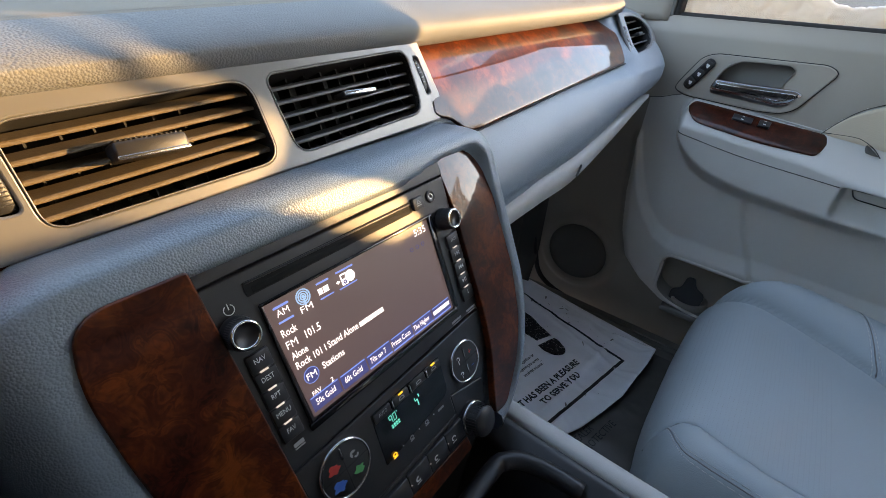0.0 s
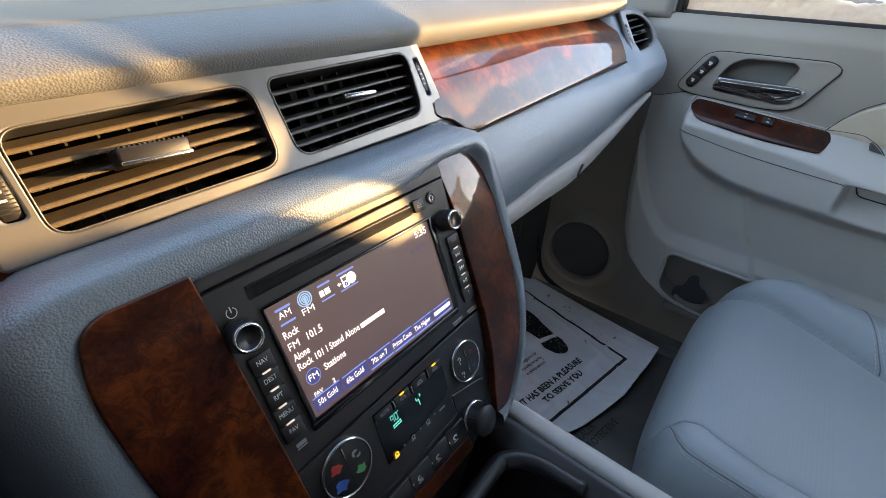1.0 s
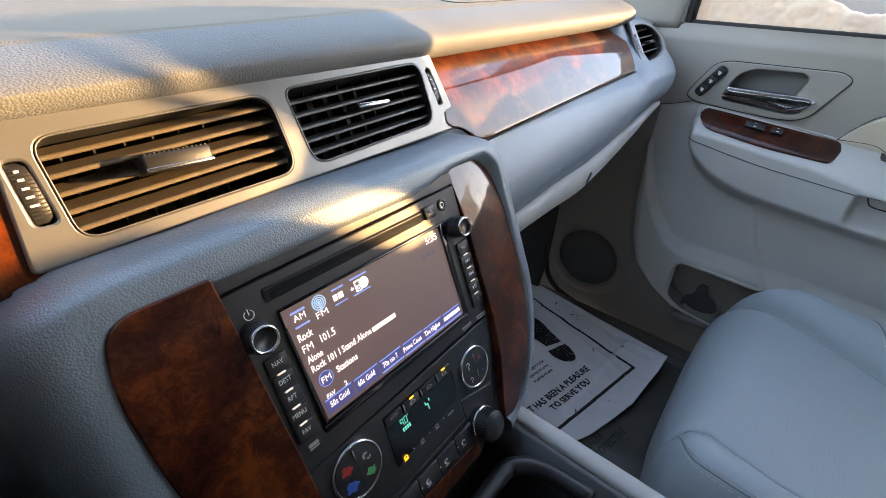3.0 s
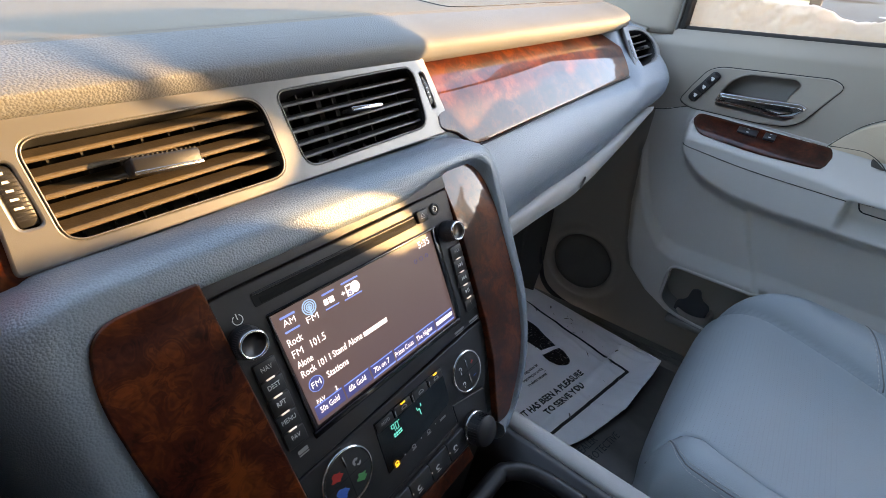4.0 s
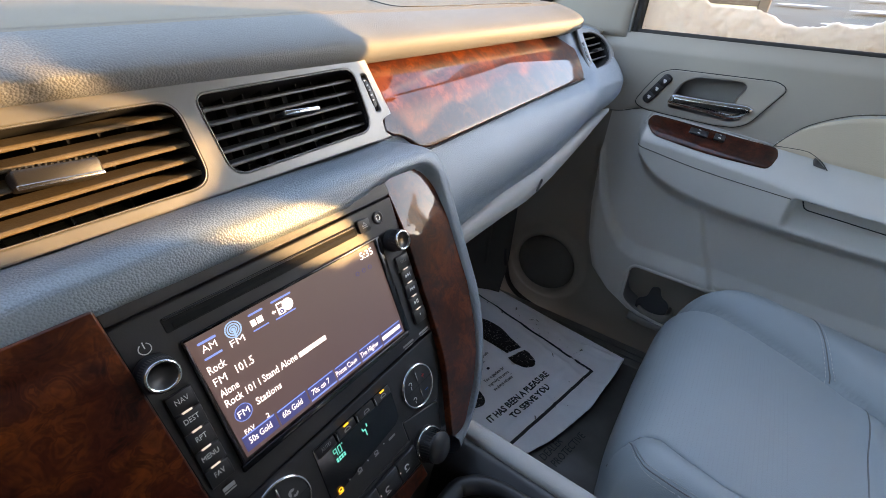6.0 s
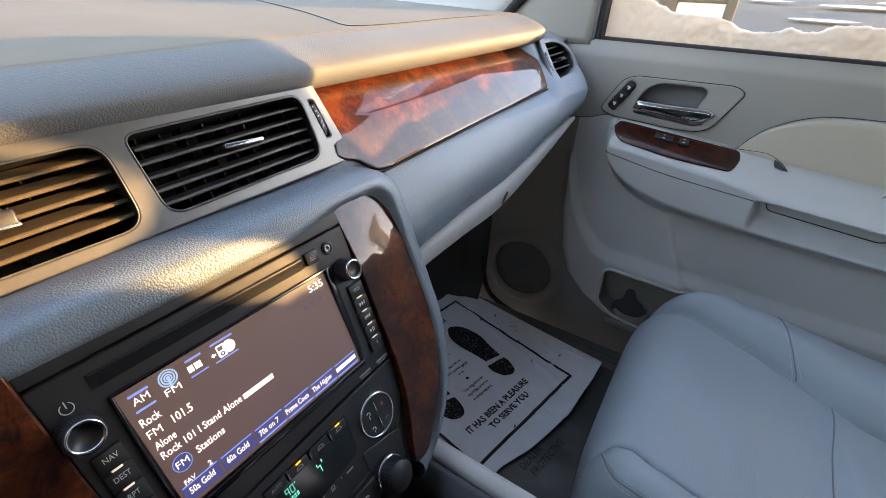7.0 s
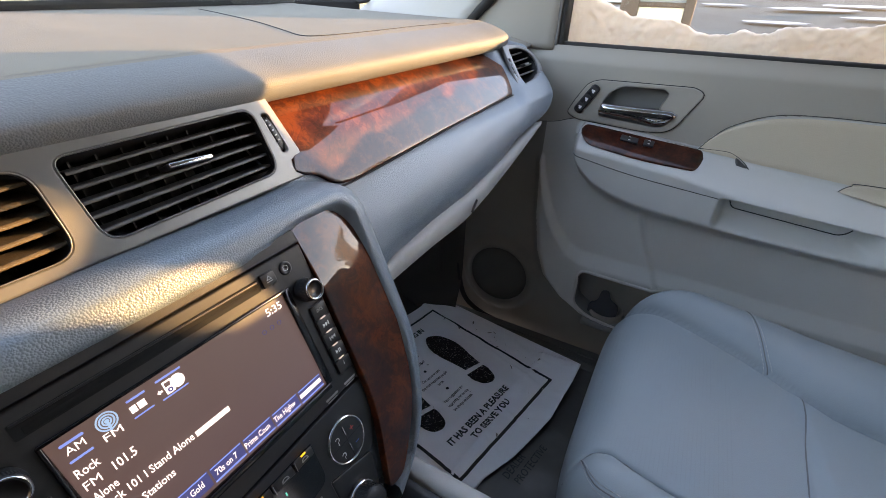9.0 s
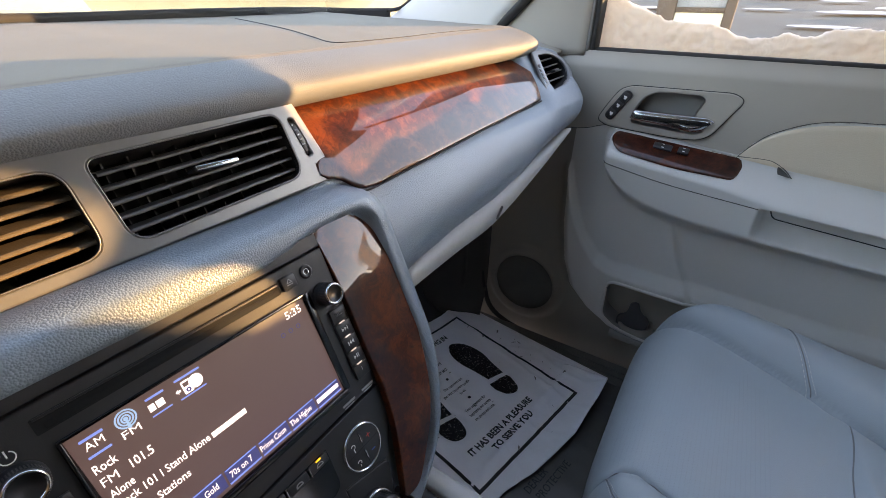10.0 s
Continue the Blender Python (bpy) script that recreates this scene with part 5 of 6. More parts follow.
# walnut switch plate on the armrest
wood = rounded([(0.031, 0.527), (0.038, 0.5375), (0.061, 0.5365), (0.253, 0.5195), (0.259, 0.507), (0.250, 0.491), (0.156, 0.496), (0.055, 0.509)], [0.006, 0.006, 0.03, 0.008, 0.008, 0.008, 0.03, 0.012], 6)
plate_ob = thing("switch_plate", (0.77, -0.14, 0.515), "glossy burr walnut window switch plate on the armrest", "switch plate")
drape(wood, DARKBURL, "plate", plate_ob, 0.004, 50, recess=False, bulge=0.002)
for s0, s1, z0, z1, lab in ((0.110, 0.142, 0.514, 0.526, "recessed window switch"), (0.152, 0.170, 0.509, 0.525, "window switch")):
    so, zo = (s0 + s1) / 2, (z0 + z1) / 2
    a, b = Vector((door_x(so, z0, False), -so, z0)), Vector((door_x(so, z1, False), -so, z1))
    up = (b - a).normalized()
    side_v = Vector((0, -1, -0.09)).normalized()
    nrm = side_v.cross(up).normalized()
    mm = Matrix((side_v, up, nrm)).transposed().to_4x4()
    mm.translation = (a + b) / 2 + nrm * 0.006
    sw = part("switch", cube((-(s1 - s0) / 2, -0.0075, -0.004), ((s1 - s0) / 2, 0.0075, 0.0016 if s0 > 0.15 else 0.0002), 0.0012, mm), BLACK, plate_ob, lab)
    part("symbol", cube((-0.002, -0.0045, 0.0014 if s0 > 0.15 else 0.0001), (0.002, -0.0025, 0.0020 if s0 > 0.15 else 0.0006), 0, mm), LEGEND, sw, smooth=False)
    part("symbol", cube((-0.002, 0.0040, 0.0014 if s0 > 0.15 else 0.0001), (0.002, 0.0055, 0.0020 if s0 > 0.15 else 0.0006), 0, mm), LEGEND, sw, smooth=False)

# finger-pull insert
pull = rounded([(0.318, 0.4480), (0.505, 0.4400), (0.490, 0.4210), (0.325, 0.4330)], [0.002, 0.004, 0.012, 0.008], 5)
part("pull_liner", tube([(door_x(p.x, p.y) - 0.001, -p.x, p.y) for p in pull], 0.0011, 5, True), DARK, door, "seam of the pull liner")

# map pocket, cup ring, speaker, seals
# pocket walls and floor carry their shade as a darker colour
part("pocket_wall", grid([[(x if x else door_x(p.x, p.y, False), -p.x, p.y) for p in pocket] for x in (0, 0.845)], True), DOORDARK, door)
part("pocket_back", plate([pocket], 0.002, 0, on_door(0.843)), DOORUPPER, door)
part("pocket_rim", tube([(door_x(p.x, p.y, False) - 0.001, -p.x, p.y) for p in pocket], 0.0035, 8, True), DOORGREY, door, "rounded rim of the map pocket")
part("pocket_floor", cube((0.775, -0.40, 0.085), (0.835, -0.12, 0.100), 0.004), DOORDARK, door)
part("cup_ring", lathe([(0.036, 0), (0.040, 0.002), (0.040, 0.040), (0.037, 0.042), (0.034, 0.040), (0.034, 0.002)], Matrix.Translation((0.826, -0.165, 0.076)), 40, False), DOORLOW, door, "moulded bottle holder in the pocket")
FIN = material("grey_rubber_fin", (0.06, 0.06, 0.062), 0.6, 0, 0.3, 700, 0.2, 0.2)
part("bottle_fin", plate([rounded([(-0.032, 0), (0.030, 0), (0.034, 0.05), (0.012, 0.062), (0.004, 0.085), (-0.012, 0.082), (-0.016, 0.05), (-0.034, 0.04)], 0.010, 5)], 0.006, 0.0015, on_door(0.802, 0.160, 0.094)), FIN, door, "dark grey rubber fin")
grille = thing("door_speaker", (0.80, 0.11, 0.13), "round dark speaker grille low in the door", "loudspeaker")
gm = Matrix(((0, 0, -1, 0.806), (-1, 0, 0, 0.106), (0, 1, 0, 0.132), (0, 0, 0, 1)))
part("grille", lathe([(0.076, -0.002), (0.075, 0.001), (0.06, 0.0035), (0.03, 0.005), (0.0001, 0.0055)], gm, 48), material("speaker_mesh", (0.10, 0.092, 0.082), 0.7, 0, 0.6, 1500, 0.6, 0.3), grille, "fine perforated grille")
part("ring", lathe([(0.083, -0.003), (0.083, 0.002), (0.079, 0.004), (0.076, 0.002), (0.075, -0.002)], gm, 48, False), DOORLOW, grille, "moulded ring")
seal_pts = spline([(0.805, 0.245, 0.50), (0.803, 0.236, 0.36), (0.800, 0.224, 0.232), (0.798, 0.213, 0.097), (0.797, 0.175, 0.017), (0.797, 0.053, -0.016), (0.797, -0.183, -0.030), (0.80, -0.60, -0.032)], 50)
tagged(part("door_seal", tube(seal_pts, 0.0065, 8), RUBBER, None), "black rubber door seal round the opening", "door seal", kind="structure")
sill = cube((0.722, -0.80, -0.03), (0.795, 0.24, 0.004), 0.005)
for x in (0.745, 0.765):
    block(sill, (x, -0.78, 0.002), (x + 0.006, 0.22, 0.0065), 0.001)
tagged(part("sill", sill, material("sill_plastic", (0.115, 0.105, 0.093), 0.5, 0, 0.3, 700, 0.3, 0.25, 20), None), "scuffed grey plastic sill plate", "sill", kind="structure")
KICK = material("footwell_lining", (0.05, 0.045, 0.04), 0.85, 0, 0.5, 500, 0.4, 0.2, 12)
kick = grid([[(0.800 - 0.035 * step(0.20, 0.30, y) - 0.03 * (1 - step(0.0, 0.10, z)), y, z) for z in steps(-0.01, 0.56, 24)] for y in steps(0.205, 0.62, 24)])
tagged(part("kick_panel", solid(kick, -0.004), KICK, None), "dark brown-grey kick panel of the footwell", "kick panel", kind="structure")
for y, r in ((0.262, 0.007),):
    part("kick_edge", tube([(0.776, y, z) for z in steps(0.02, 0.50, 8)], r, 8), KICK, kick and [o for o in scene.objects if o.name == "kick_panel"][0])

# ---- window, its seals, and the snow on it ----
window = thing("window_1", (0.86, -0.4, 0.7), "passenger door window with snow against the glass", "window", kind="structure")
pane = part("pane", cube((0.860, -1.13, 0.66), (0.864, 0.06, 1.14)), CLEAR, window, "clear glass", smooth=False)
pane.visible_shadow = False
part("belt_seal", cube((0.838, -1.11, 0.664), (0.860, 0.062, 0.680), 0.003), RUBBER, window, "black belt seal")
part("front_channel", cube((0.832, 0.040, 0.672), (0.870, 0.050, 0.95), 0.003, Matrix.Rotation(0, 4, "X")), RUBBER, window, "black glass channel")
part("channel_edge", cube((0.829, 0.0505, 0.672), (0.866, 0.058, 0.95), 0.003), DOORDARK, window)
rows = []
for z in steps(0.664, 0.99, 26):
    front = 0.245 - max(0.0, z - 0.695) * 1.06
    rows.append([(0.828 - 0.006 * math.sin(math.pi * f) - 0.02 * max(0, f - 0.8) ** 1.5 - 0.10 * max(0, z - 0.75), 0.056 + (front - 0.056) * f, z) for f in steps(0, 1, 12)] if front > 0.06 else [(0.828 - 0.10 * max(0, z - 0.75), 0.056, z)] * 12)
part("sail_panel", solid(grid(rows), -0.006), DOORUPPER, window, "grey pillar trim ahead of the glass")
part("pillar_edge", tube([(0.822 - 0.10 * max(0, z - 0.75), 0.252 - max(0.0, z - 0.695) * 1.06, z) for z in steps(0.69, 1.15, 14)], 0.010, 8), RUBBER, window, "dark windscreen edge beside the pillar")
rows = []
for z in steps(0.682, 1.02, 18):
    y0, y1 = 0.262 - max(0.0, z - 0.695) * 1.06, 0.600 - max(0.0, z - 0.70) * 1.75
    rows.append([(0.824 + 0.052 * f - 0.10 * max(0, z - 0.75) - 0.010 * math.sin(math.pi * f), y0 + (max(y1, y0 + 0.002) - y0) * f, z) for f in steps(0, 1, 10)])
part("pillar_trim", solid(grid(rows), -0.005), DOORGREY, window, "pale grey windscreen pillar trim")
shelf = grid([[(0.77 + 0.052 * f, y, 0.668 + 0.030 * step(0.06, 0.24, y) - 0.012 * (1 - f) ** 2) for f in steps(0, 1, 8)] for y in steps(0.10, 0.62, 24)])
part("front_ledge", solid(shelf, 0.005), DOORUPPER, window, "grey ledge running to the windscreen")


def snow_top(y):
    # behind y -0.44 unseen: heights there shape the sun patch on the dash
    base = lerp(y, [(-0.95, 0.818), (-0.80, 0.798), (-0.785, 0.794), (-0.759, 0.785), (-0.751, 0.778), (-0.746, 0.768), (-0.733, 0.748), (-0.725, 0.736), (-0.70, 0.706), (-0.66, 0.697), (-0.50, 0.722), (-0.44, 0.735), (-0.411, 0.724), (-0.315, 0.720), (-0.296, 0.709), (-0.255, 0.711), (-0.216, 0.703), (-0.185, 0.705), (-0.165, 0.716), (-0.153, 0.722), (-0.10, 0.724), (-0.071, 0.726), (-0.049, 0.737), (-0.016, 0.746), (0.025, 0.765), (0.06, 0.79)])
    return base + 0.0030 * noise.noise((y * 60, 0.3, 0)) + 0.0028 * abs(noise.noise((y * 150, 0.3, 0))) + 0.0016 * noise.noise((y * 330, 0.3, 0))


rows = []
for y in steps(0.055, -1.12, 470):
    zt = snow_top(y)
    row = []
    for f in steps(0, 1, 22):
        z = 0.660 + (zt - 0.660) * f
        row.append((0.8665 + 0.006 * abs(noise.noise((y * 26, z * 34, 4))) + 0.003 * noise.noise((y * 90, z * 110, 2)) + 0.004 * f ** 6, y, z))
    for k, x in enumerate((0.878, 0.892, 0.906)):
        row.append((x, y, zt + 0.002 - 0.004 * k * k + 0.003 * noise.noise((y * 40, x * 60, 0))))
    row += [(0.918, y, zt - 0.030), (0.925, y, 0.66)]
    rows.append(row)
snow_bm = grid(rows)
tagged(part("snow_bank", snow_bm, WETSNOW, None), "wet snow packed against the lower window glass", "snow")

# added out of view; outlines follow the shadow edges wanted on brow and vents
crust = thing("shadow_snow_crust", (0.872, -0.6, 0.70), "unseen snow sheet on the side glass, added to cast dash shadows", "snow")
for piece in ([(0.493, 0.70), (0.496, 0.808), (0.488, 0.825), (0.455, 0.834), (0.440, 0.845), (0.445, 0.856), (0.55, 0.872), (0.632, 0.884), (0.644, 0.866), (0.664, 0.860), (0.680, 0.855), (0.675, 0.845), (0.666, 0.836), (0.650, 0.825), (0.637, 0.797), (0.643, 0.783), (0.658, 0.771), (0.682, 0.767), (0.684, 0.761), (0.668, 0.746), (0.659, 0.735), (0.655, 0.70)],
              [(0.650, 0.884), (0.657, 0.868), (0.690, 0.857), (0.689, 0.848), (0.681, 0.838), (0.669, 0.829), (0.656, 0.818), (0.648, 0.808), (0.638, 0.797), (0.645, 0.797), (0.653, 0.803), (0.662, 0.811), (0.677, 0.822), (0.691, 0.836), (0.699, 0.848), (0.707, 0.856), (0.700, 0.864), (0.672, 0.872), (0.664, 0.886)]):
    skin_bm = bmesh.new()
    skin_bm.from_mesh(plate([rounded(piece, 0.004, 3)], 0.0004, 0, on_door(0.868)))
    bmesh.ops.delete(skin_bm, geom=[f for f in skin_bm.faces if f.calc_center_median().x > 0.8681], context="FACES")
    part("crust", skin_bm, CRUSTSNOW, crust)

# ---- outside: snowy lot, post frame and sign seen over the snow ----
snow_field = thing("snow_patches", (8, 0, -0.74), "trodden snow patches on the asphalt", "snow", kind="stuff")
sb = bmesh.new()
rng = random.Random(5)
for k in range(110):
    cx, cy = rng.uniform(9, 40), rng.uniform(-30, 12)
    r = rng.uniform(0.10, 0.35) * (1 + cx / 25)
    ring = [sb.verts.new((cx + r * 0.7 * (1 + 0.35 * noise.noise((math.cos(a) * 2 + k, math.sin(a) * 2, 1))) * math.cos(a), cy + r * 2.4 * (1 + 0.35 * noise.noise((math.cos(a) * 2, math.sin(a) * 2 + k, 2))) * math.sin(a), 0)) for a in [j * math.tau / 18 for j in range(18)]]
    for v in ring:
        v.co.z = -0.752 + 0.135 * max(0, v.co.x - 7) + 0.06 + 0.0005 * k
    sb.faces.new(ring)
part("patches", sb, material("grey_slush", (0.34, 0.33, 0.325), 0.9, 0, 0.4, 30, 0.4, 0.25, 2), snow_field, smooth=False)
WOODDARK = material("weathered_brown_wood", (0.09, 0.06, 0.04), 0.8, 0, 0.6, 90, 0.4, 0.4, 8)
SIGN = material("cream_sign_board", (0.75, 0.68, 0.50), 0.6, 0, 0.2, 60, 0.05, 0.08, 2)
sign = thing("sign_frame", (6.0, 0.35, -0.7), "brown post frame with a cream sign board", "sign")
part("post", cube((5.95, 0.00, -0.75), (6.05, 0.10, 1.7), 0.01, Matrix.Rotation(0, 4, "Z")), WOODDARK, sign)
part("post", cube((5.95, 0.58, -0.75), (6.05, 0.78, 1.7), 0.01), WOODDARK, sign)
part("board", cube((5.98, 0.10, 0.45), (6.02, 0.58, 0.80), 0.005), SIGN, sign, "cream board")
part("rail", cube((5.96, 0.10, 0.80), (6.04, 0.58, 0.85), 0.005), WOODDARK, sign)
part("pane", cube((5.99, 0.10, 0.85), (6.01, 0.58, 1.6), 0.002), material("grey_panel", (0.25, 0.26, 0.26), 0.4, 0, 0.3, 40, 0.1, 0.2, 3), sign)
# drift colour is far below snow's own, to dim its sunlit face
bank_rows = []
for x in steps(-14, 12, 90):
    lump = 0.22 * noise.noise((x * 0.45, 0.2, 0)) + 0.08 * noise.noise((x * 1.7, 3.1, 0))
    bank_rows.append([(x, 4.6 + 2.6 * f + 0.10 * noise.noise((x * 1.1, f * 5, 7)), -0.76 + (3.3 + lump) * math.sin(math.pi * min(0.93, f * 0.93)) ** 0.8 + 0.05 * noise.noise((x * 2.3, f * 6, 4))) for f in steps(0, 1, 24)])
tagged(part("snowdrift", grid(bank_rows), material("toned_down_snow", (0.20, 0.215, 0.160), 0.85, 0, 0.5, 60, 0.6, 0.18, 3), None), "ploughed snowdrift ahead of the car, darkened against glare", "snowdrift")
# ---- windscreen ----
screen_1 = thing("window_2", (0, 0.2, 0.9), "clear curved windscreen with a black edge", "windscreen", kind="structure")
ws = part("pane", solid(grid([[(x, 0.615 - 0.02 * abs(x) - f * 0.90, 0.722 + f * 0.50) for f in steps(0, 1, 6)] for x in steps(-0.78, 0.78, 16)]), 0.004), GREENGLASS, screen_1, "clear greenish glass")
ws.visible_shadow = False

# ---- passenger seat ----
seat = thing("passenger_seat", (0.5, -0.5, 0.0), "pale grey leather car seat with perforated centre", "car seat")
OUTER = [(-0.20, 0.663), (-0.218, 0.658), (-0.27, 0.640), (-0.32, 0.625), (-0.376, 0.604), (-0.428, 0.580), (-0.467, 0.552), (-0.503, 0.534), (-0.60, 0.520), (-0.75, 0.51)]
INNER = [(-0.19, 0.268), (-0.205, 0.282), (-0.219, 0.296), (-0.238, 0.301), (-0.264, 0.292), (-0.304, 0.284), (-0.42, 0.285), (-0.75, 0.29)]


def out_x(y):
    return lerp(-y, [(-a, b) for a, b in OUTER])


def in_x(y):
    return lerp(-y, [(-a, b) for a, b in INNER])


def front_y(x):
    """The rounded front edge of the cushion."""
    return -0.187 - 0.026 * ((x - 0.46) / 0.25) ** 4 - 0.05 * step(0.64, 0.745, x)


def seat_z(x, y):
    z = 0.262 - 0.030 * min(1, max(0, (-0.28 - y) / 0.4))
    xo, xi = out_x(y), in_x(y)
    # bolsters swell beside the creases
    if x > xo:
        f = (x - xo) / max(0.02, 0.745 - xo)
        z += 0.045 * math.sin(math.pi * min(1, f) ** 0.80) ** 0.8 - 0.004
        z -= 0.11 * max(0, (f - 0.72) / 0.28) ** 2.2
    elif x < xi:
        f = (xi - x) / max(0.02, xi - 0.200)
        z += 0.030 * math.sin(math.pi * min(1, f) ** 0.75) ** 0.8 - 0.004
        z -= 0.10 * max(0, (f - 0.62) / 0.38) ** 2.2
    else:
        w = (x - xi) / (xo - xi)
        z += 0.006 * math.sin(math.pi * w) ** 0.5
        # rear panel of the insert stands a little higher behind its seam
        z += 0.012 * (1 - step(-0.466, -0.452, y + 0.08 * (0.48 - x))) * math.sin(math.pi * w) ** 0.4
    z -= 0.006 * math.exp(-((x - xo) / 0.004) ** 2) + 0.006 * math.exp(-((x - xi) / 0.004) ** 2)
    # front roll
    roll = lerp(x, [(0.29, 0.042), (0.45, 0.072), (0.70, 0.092)])
    fr = max(0.0, (y - front_y(x) + roll) / roll)
    z -= lerp(x, [(0.29, 0.050), (0.45, 0.070), (0.70, 0.085)]) * (1 - math.sqrt(max(0.0, 1 - min(1.0, fr) ** 2)))
    return z


rows = []
for k in range(110):
    f = k / 109
    row = []
    for x in steps(0.202, 0.745, 170):
        fy = front_y(x)
        y = fy - (f ** 1.6) * (0.72 + fy)
        row.append((x, y, seat_z(x, y)))
    rows.append(row)
low = [[(x, front_y(x) + e, seat_z(x, front_y(x)) - h) for x in steps(0.202, 0.745, 170)] for h, e in ((0.18, -0.03), (0.12, -0.010), (0.05, 0.002))]
part("cushion", grid(low + rows), SEATHIDE, seat, "smooth pale grey leather cushion")
part("cushion_side", cube((0.205, -0.72, 0.03), (0.74, -0.26, 0.20), 0.03), SEATHIDE, seat)


def on_seat(points, n, lift=0.0):
    return [(p.x, p.y, seat_z(p.x, p.y) + lift) for p in spline([(x, y, 0) for x, y in points], n)]


# darker tubes put the shade of the creases and seams into colour
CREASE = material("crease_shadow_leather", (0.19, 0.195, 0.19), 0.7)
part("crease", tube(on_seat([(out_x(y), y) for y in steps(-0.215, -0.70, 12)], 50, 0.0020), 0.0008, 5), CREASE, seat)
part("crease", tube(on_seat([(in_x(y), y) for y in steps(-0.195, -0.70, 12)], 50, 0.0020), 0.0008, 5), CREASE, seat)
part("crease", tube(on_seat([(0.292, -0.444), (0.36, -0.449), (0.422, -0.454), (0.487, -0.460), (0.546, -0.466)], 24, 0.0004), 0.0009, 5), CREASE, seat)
# piped seams with stitches
for line, nm in (([(0.583, -0.427), (0.60, -0.418), (0.63, -0.408), (0.66, -0.401), (0.70, -0.396), (0.722, -0.394)], 22), ([(0.278, -0.207), (0.262, -0.212), (0.246, -0.222), (0.236, -0.240), (0.231, -0.30), (0.230, -0.42)], 34)):
    pts = on_seat(line, 40, 0.0002)
    part("seam", tube(pts, 0.0009, 5), CREASE, seat, "seam line in a shade colour")
    for off in (-0.004, 0.004):
        dense = on_seat([(x + (off if abs(line[-1][1] - line[0][1]) > 0.1 else 0), y + (0 if abs(line[-1][1] - line[0][1]) > 0.1 else off)) for x, y in line], nm * 3 + 1, 0.0004)
        for k in range(nm):
            part("stitch", tube(dense[k * 3:k * 3 + 3], 0.0006, 4), STITCH, seat)
# perforations in the middle panel: flat discs, the holes' shade given as colour
PERF = material("perforation_shade", (0.245, 0.258, 0.25), 0.8)
holes = bmesh.new()
for i in range(62):
    for j in range(34):
        x, y = 0.300 + 0.0045 * i + (0.00225 if j % 2 else 0), -0.205 - 0.005 * j
        if in_x(y) + 0.010 < x < out_x(y) - 0.012 - 0.10 * step(-0.30, -0.42, y) and y < front_y(x) - 0.014:
            z = seat_z(x, y) + 0.0002
            zx, zy = seat_z(x + 0.001, y) + 0.0002, seat_z(x, y - 0.001) + 0.0002
            gx, gy = (zx - z) / 0.001, (z - zy) / 0.001
            vs = [holes.verts.new((x + 0.0005 * math.cos(a), y + 0.0005 * math.sin(a), z + gx * 0.0005 * math.cos(a) + gy * 0.0005 * math.sin(a))) for a in (0, 1.05, 2.09, 3.14, 4.19, 5.24)]
            holes.faces.new(vs)
part("perforation", holes, PERF, seat, "rows of fine perforations", smooth=False, kind="stuff")
# backrest
rows = []
for k in range(20):
    f = k / 19
    zc, yc = 0.20 + 0.62 * f, -0.66 - 0.22 * f
    wid = lerp(f, [(0, 0.25), (0.6, 0.245), (0.9, 0.20), (1, 0.12)])
    rows.append([(0.475 + wid * math.copysign(abs(math.cos(a)) ** 0.6, math.cos(a)), yc + 0.075 * math.copysign(abs(math.sin(a)) ** 0.7, math.sin(a)), zc) for a in [j * math.tau / 28 for j in range(28)]])
bk = grid(rows, True)
bk.faces.new(bk.verts[-28:])
bmesh.ops.recalc_face_normals(bk, faces=bk.faces[:])
part("backrest", bk, SEATHIDE, seat)

# driver's seat closes the cabin behind; unseen, and blackened to cut bounced light
driver = thing("driver_seat", (-0.45, -0.7, 0.0), "unseen driver's seat, near black to cut bounced light", "car seat")
SEATDARK = material("bounce_cutting_black", (0.035, 0.034, 0.034), 0.85, 0, 0.5, 700, 0.3, 0.2, 10)
rows = []
for k in range(20):
    f = k / 19
    zc, yc = 0.20 + 0.68 * f, -0.50 - 0.22 * f
    wid = lerp(f, [(0, 0.26), (0.6, 0.255), (0.9, 0.21), (1, 0.12)])
    rows.append([(-0.45 + wid * math.copysign(abs(math.cos(a)) ** 0.6, math.cos(a)), yc + 0.075 * math.copysign(abs(math.sin(a)) ** 0.7, math.sin(a)), zc) for a in [j * math.tau / 28 for j in range(28)]])
bk = grid(rows, True)
bk.faces.new(bk.verts[-28:])
bmesh.ops.recalc_face_normals(bk, faces=bk.faces[:])
part("backrest", bk, SEATDARK, driver)
part("cushion", cube((-0.70, -0.58, 0.05), (-0.26, -0.12, 0.26), 0.05), SEATDARK, driver)
part("headrest", cube((-0.56, -0.82, 0.92), (-0.34, -0.70, 1.08), 0.04), SEATDARK, driver)

# ---- footwell: protective film and paper mat ----
MX, MY, MO = Vector((0.977, -0.213, 0)), Vector((0.213, 0.977, 0)), Vector((0.327, -0.034, 0))


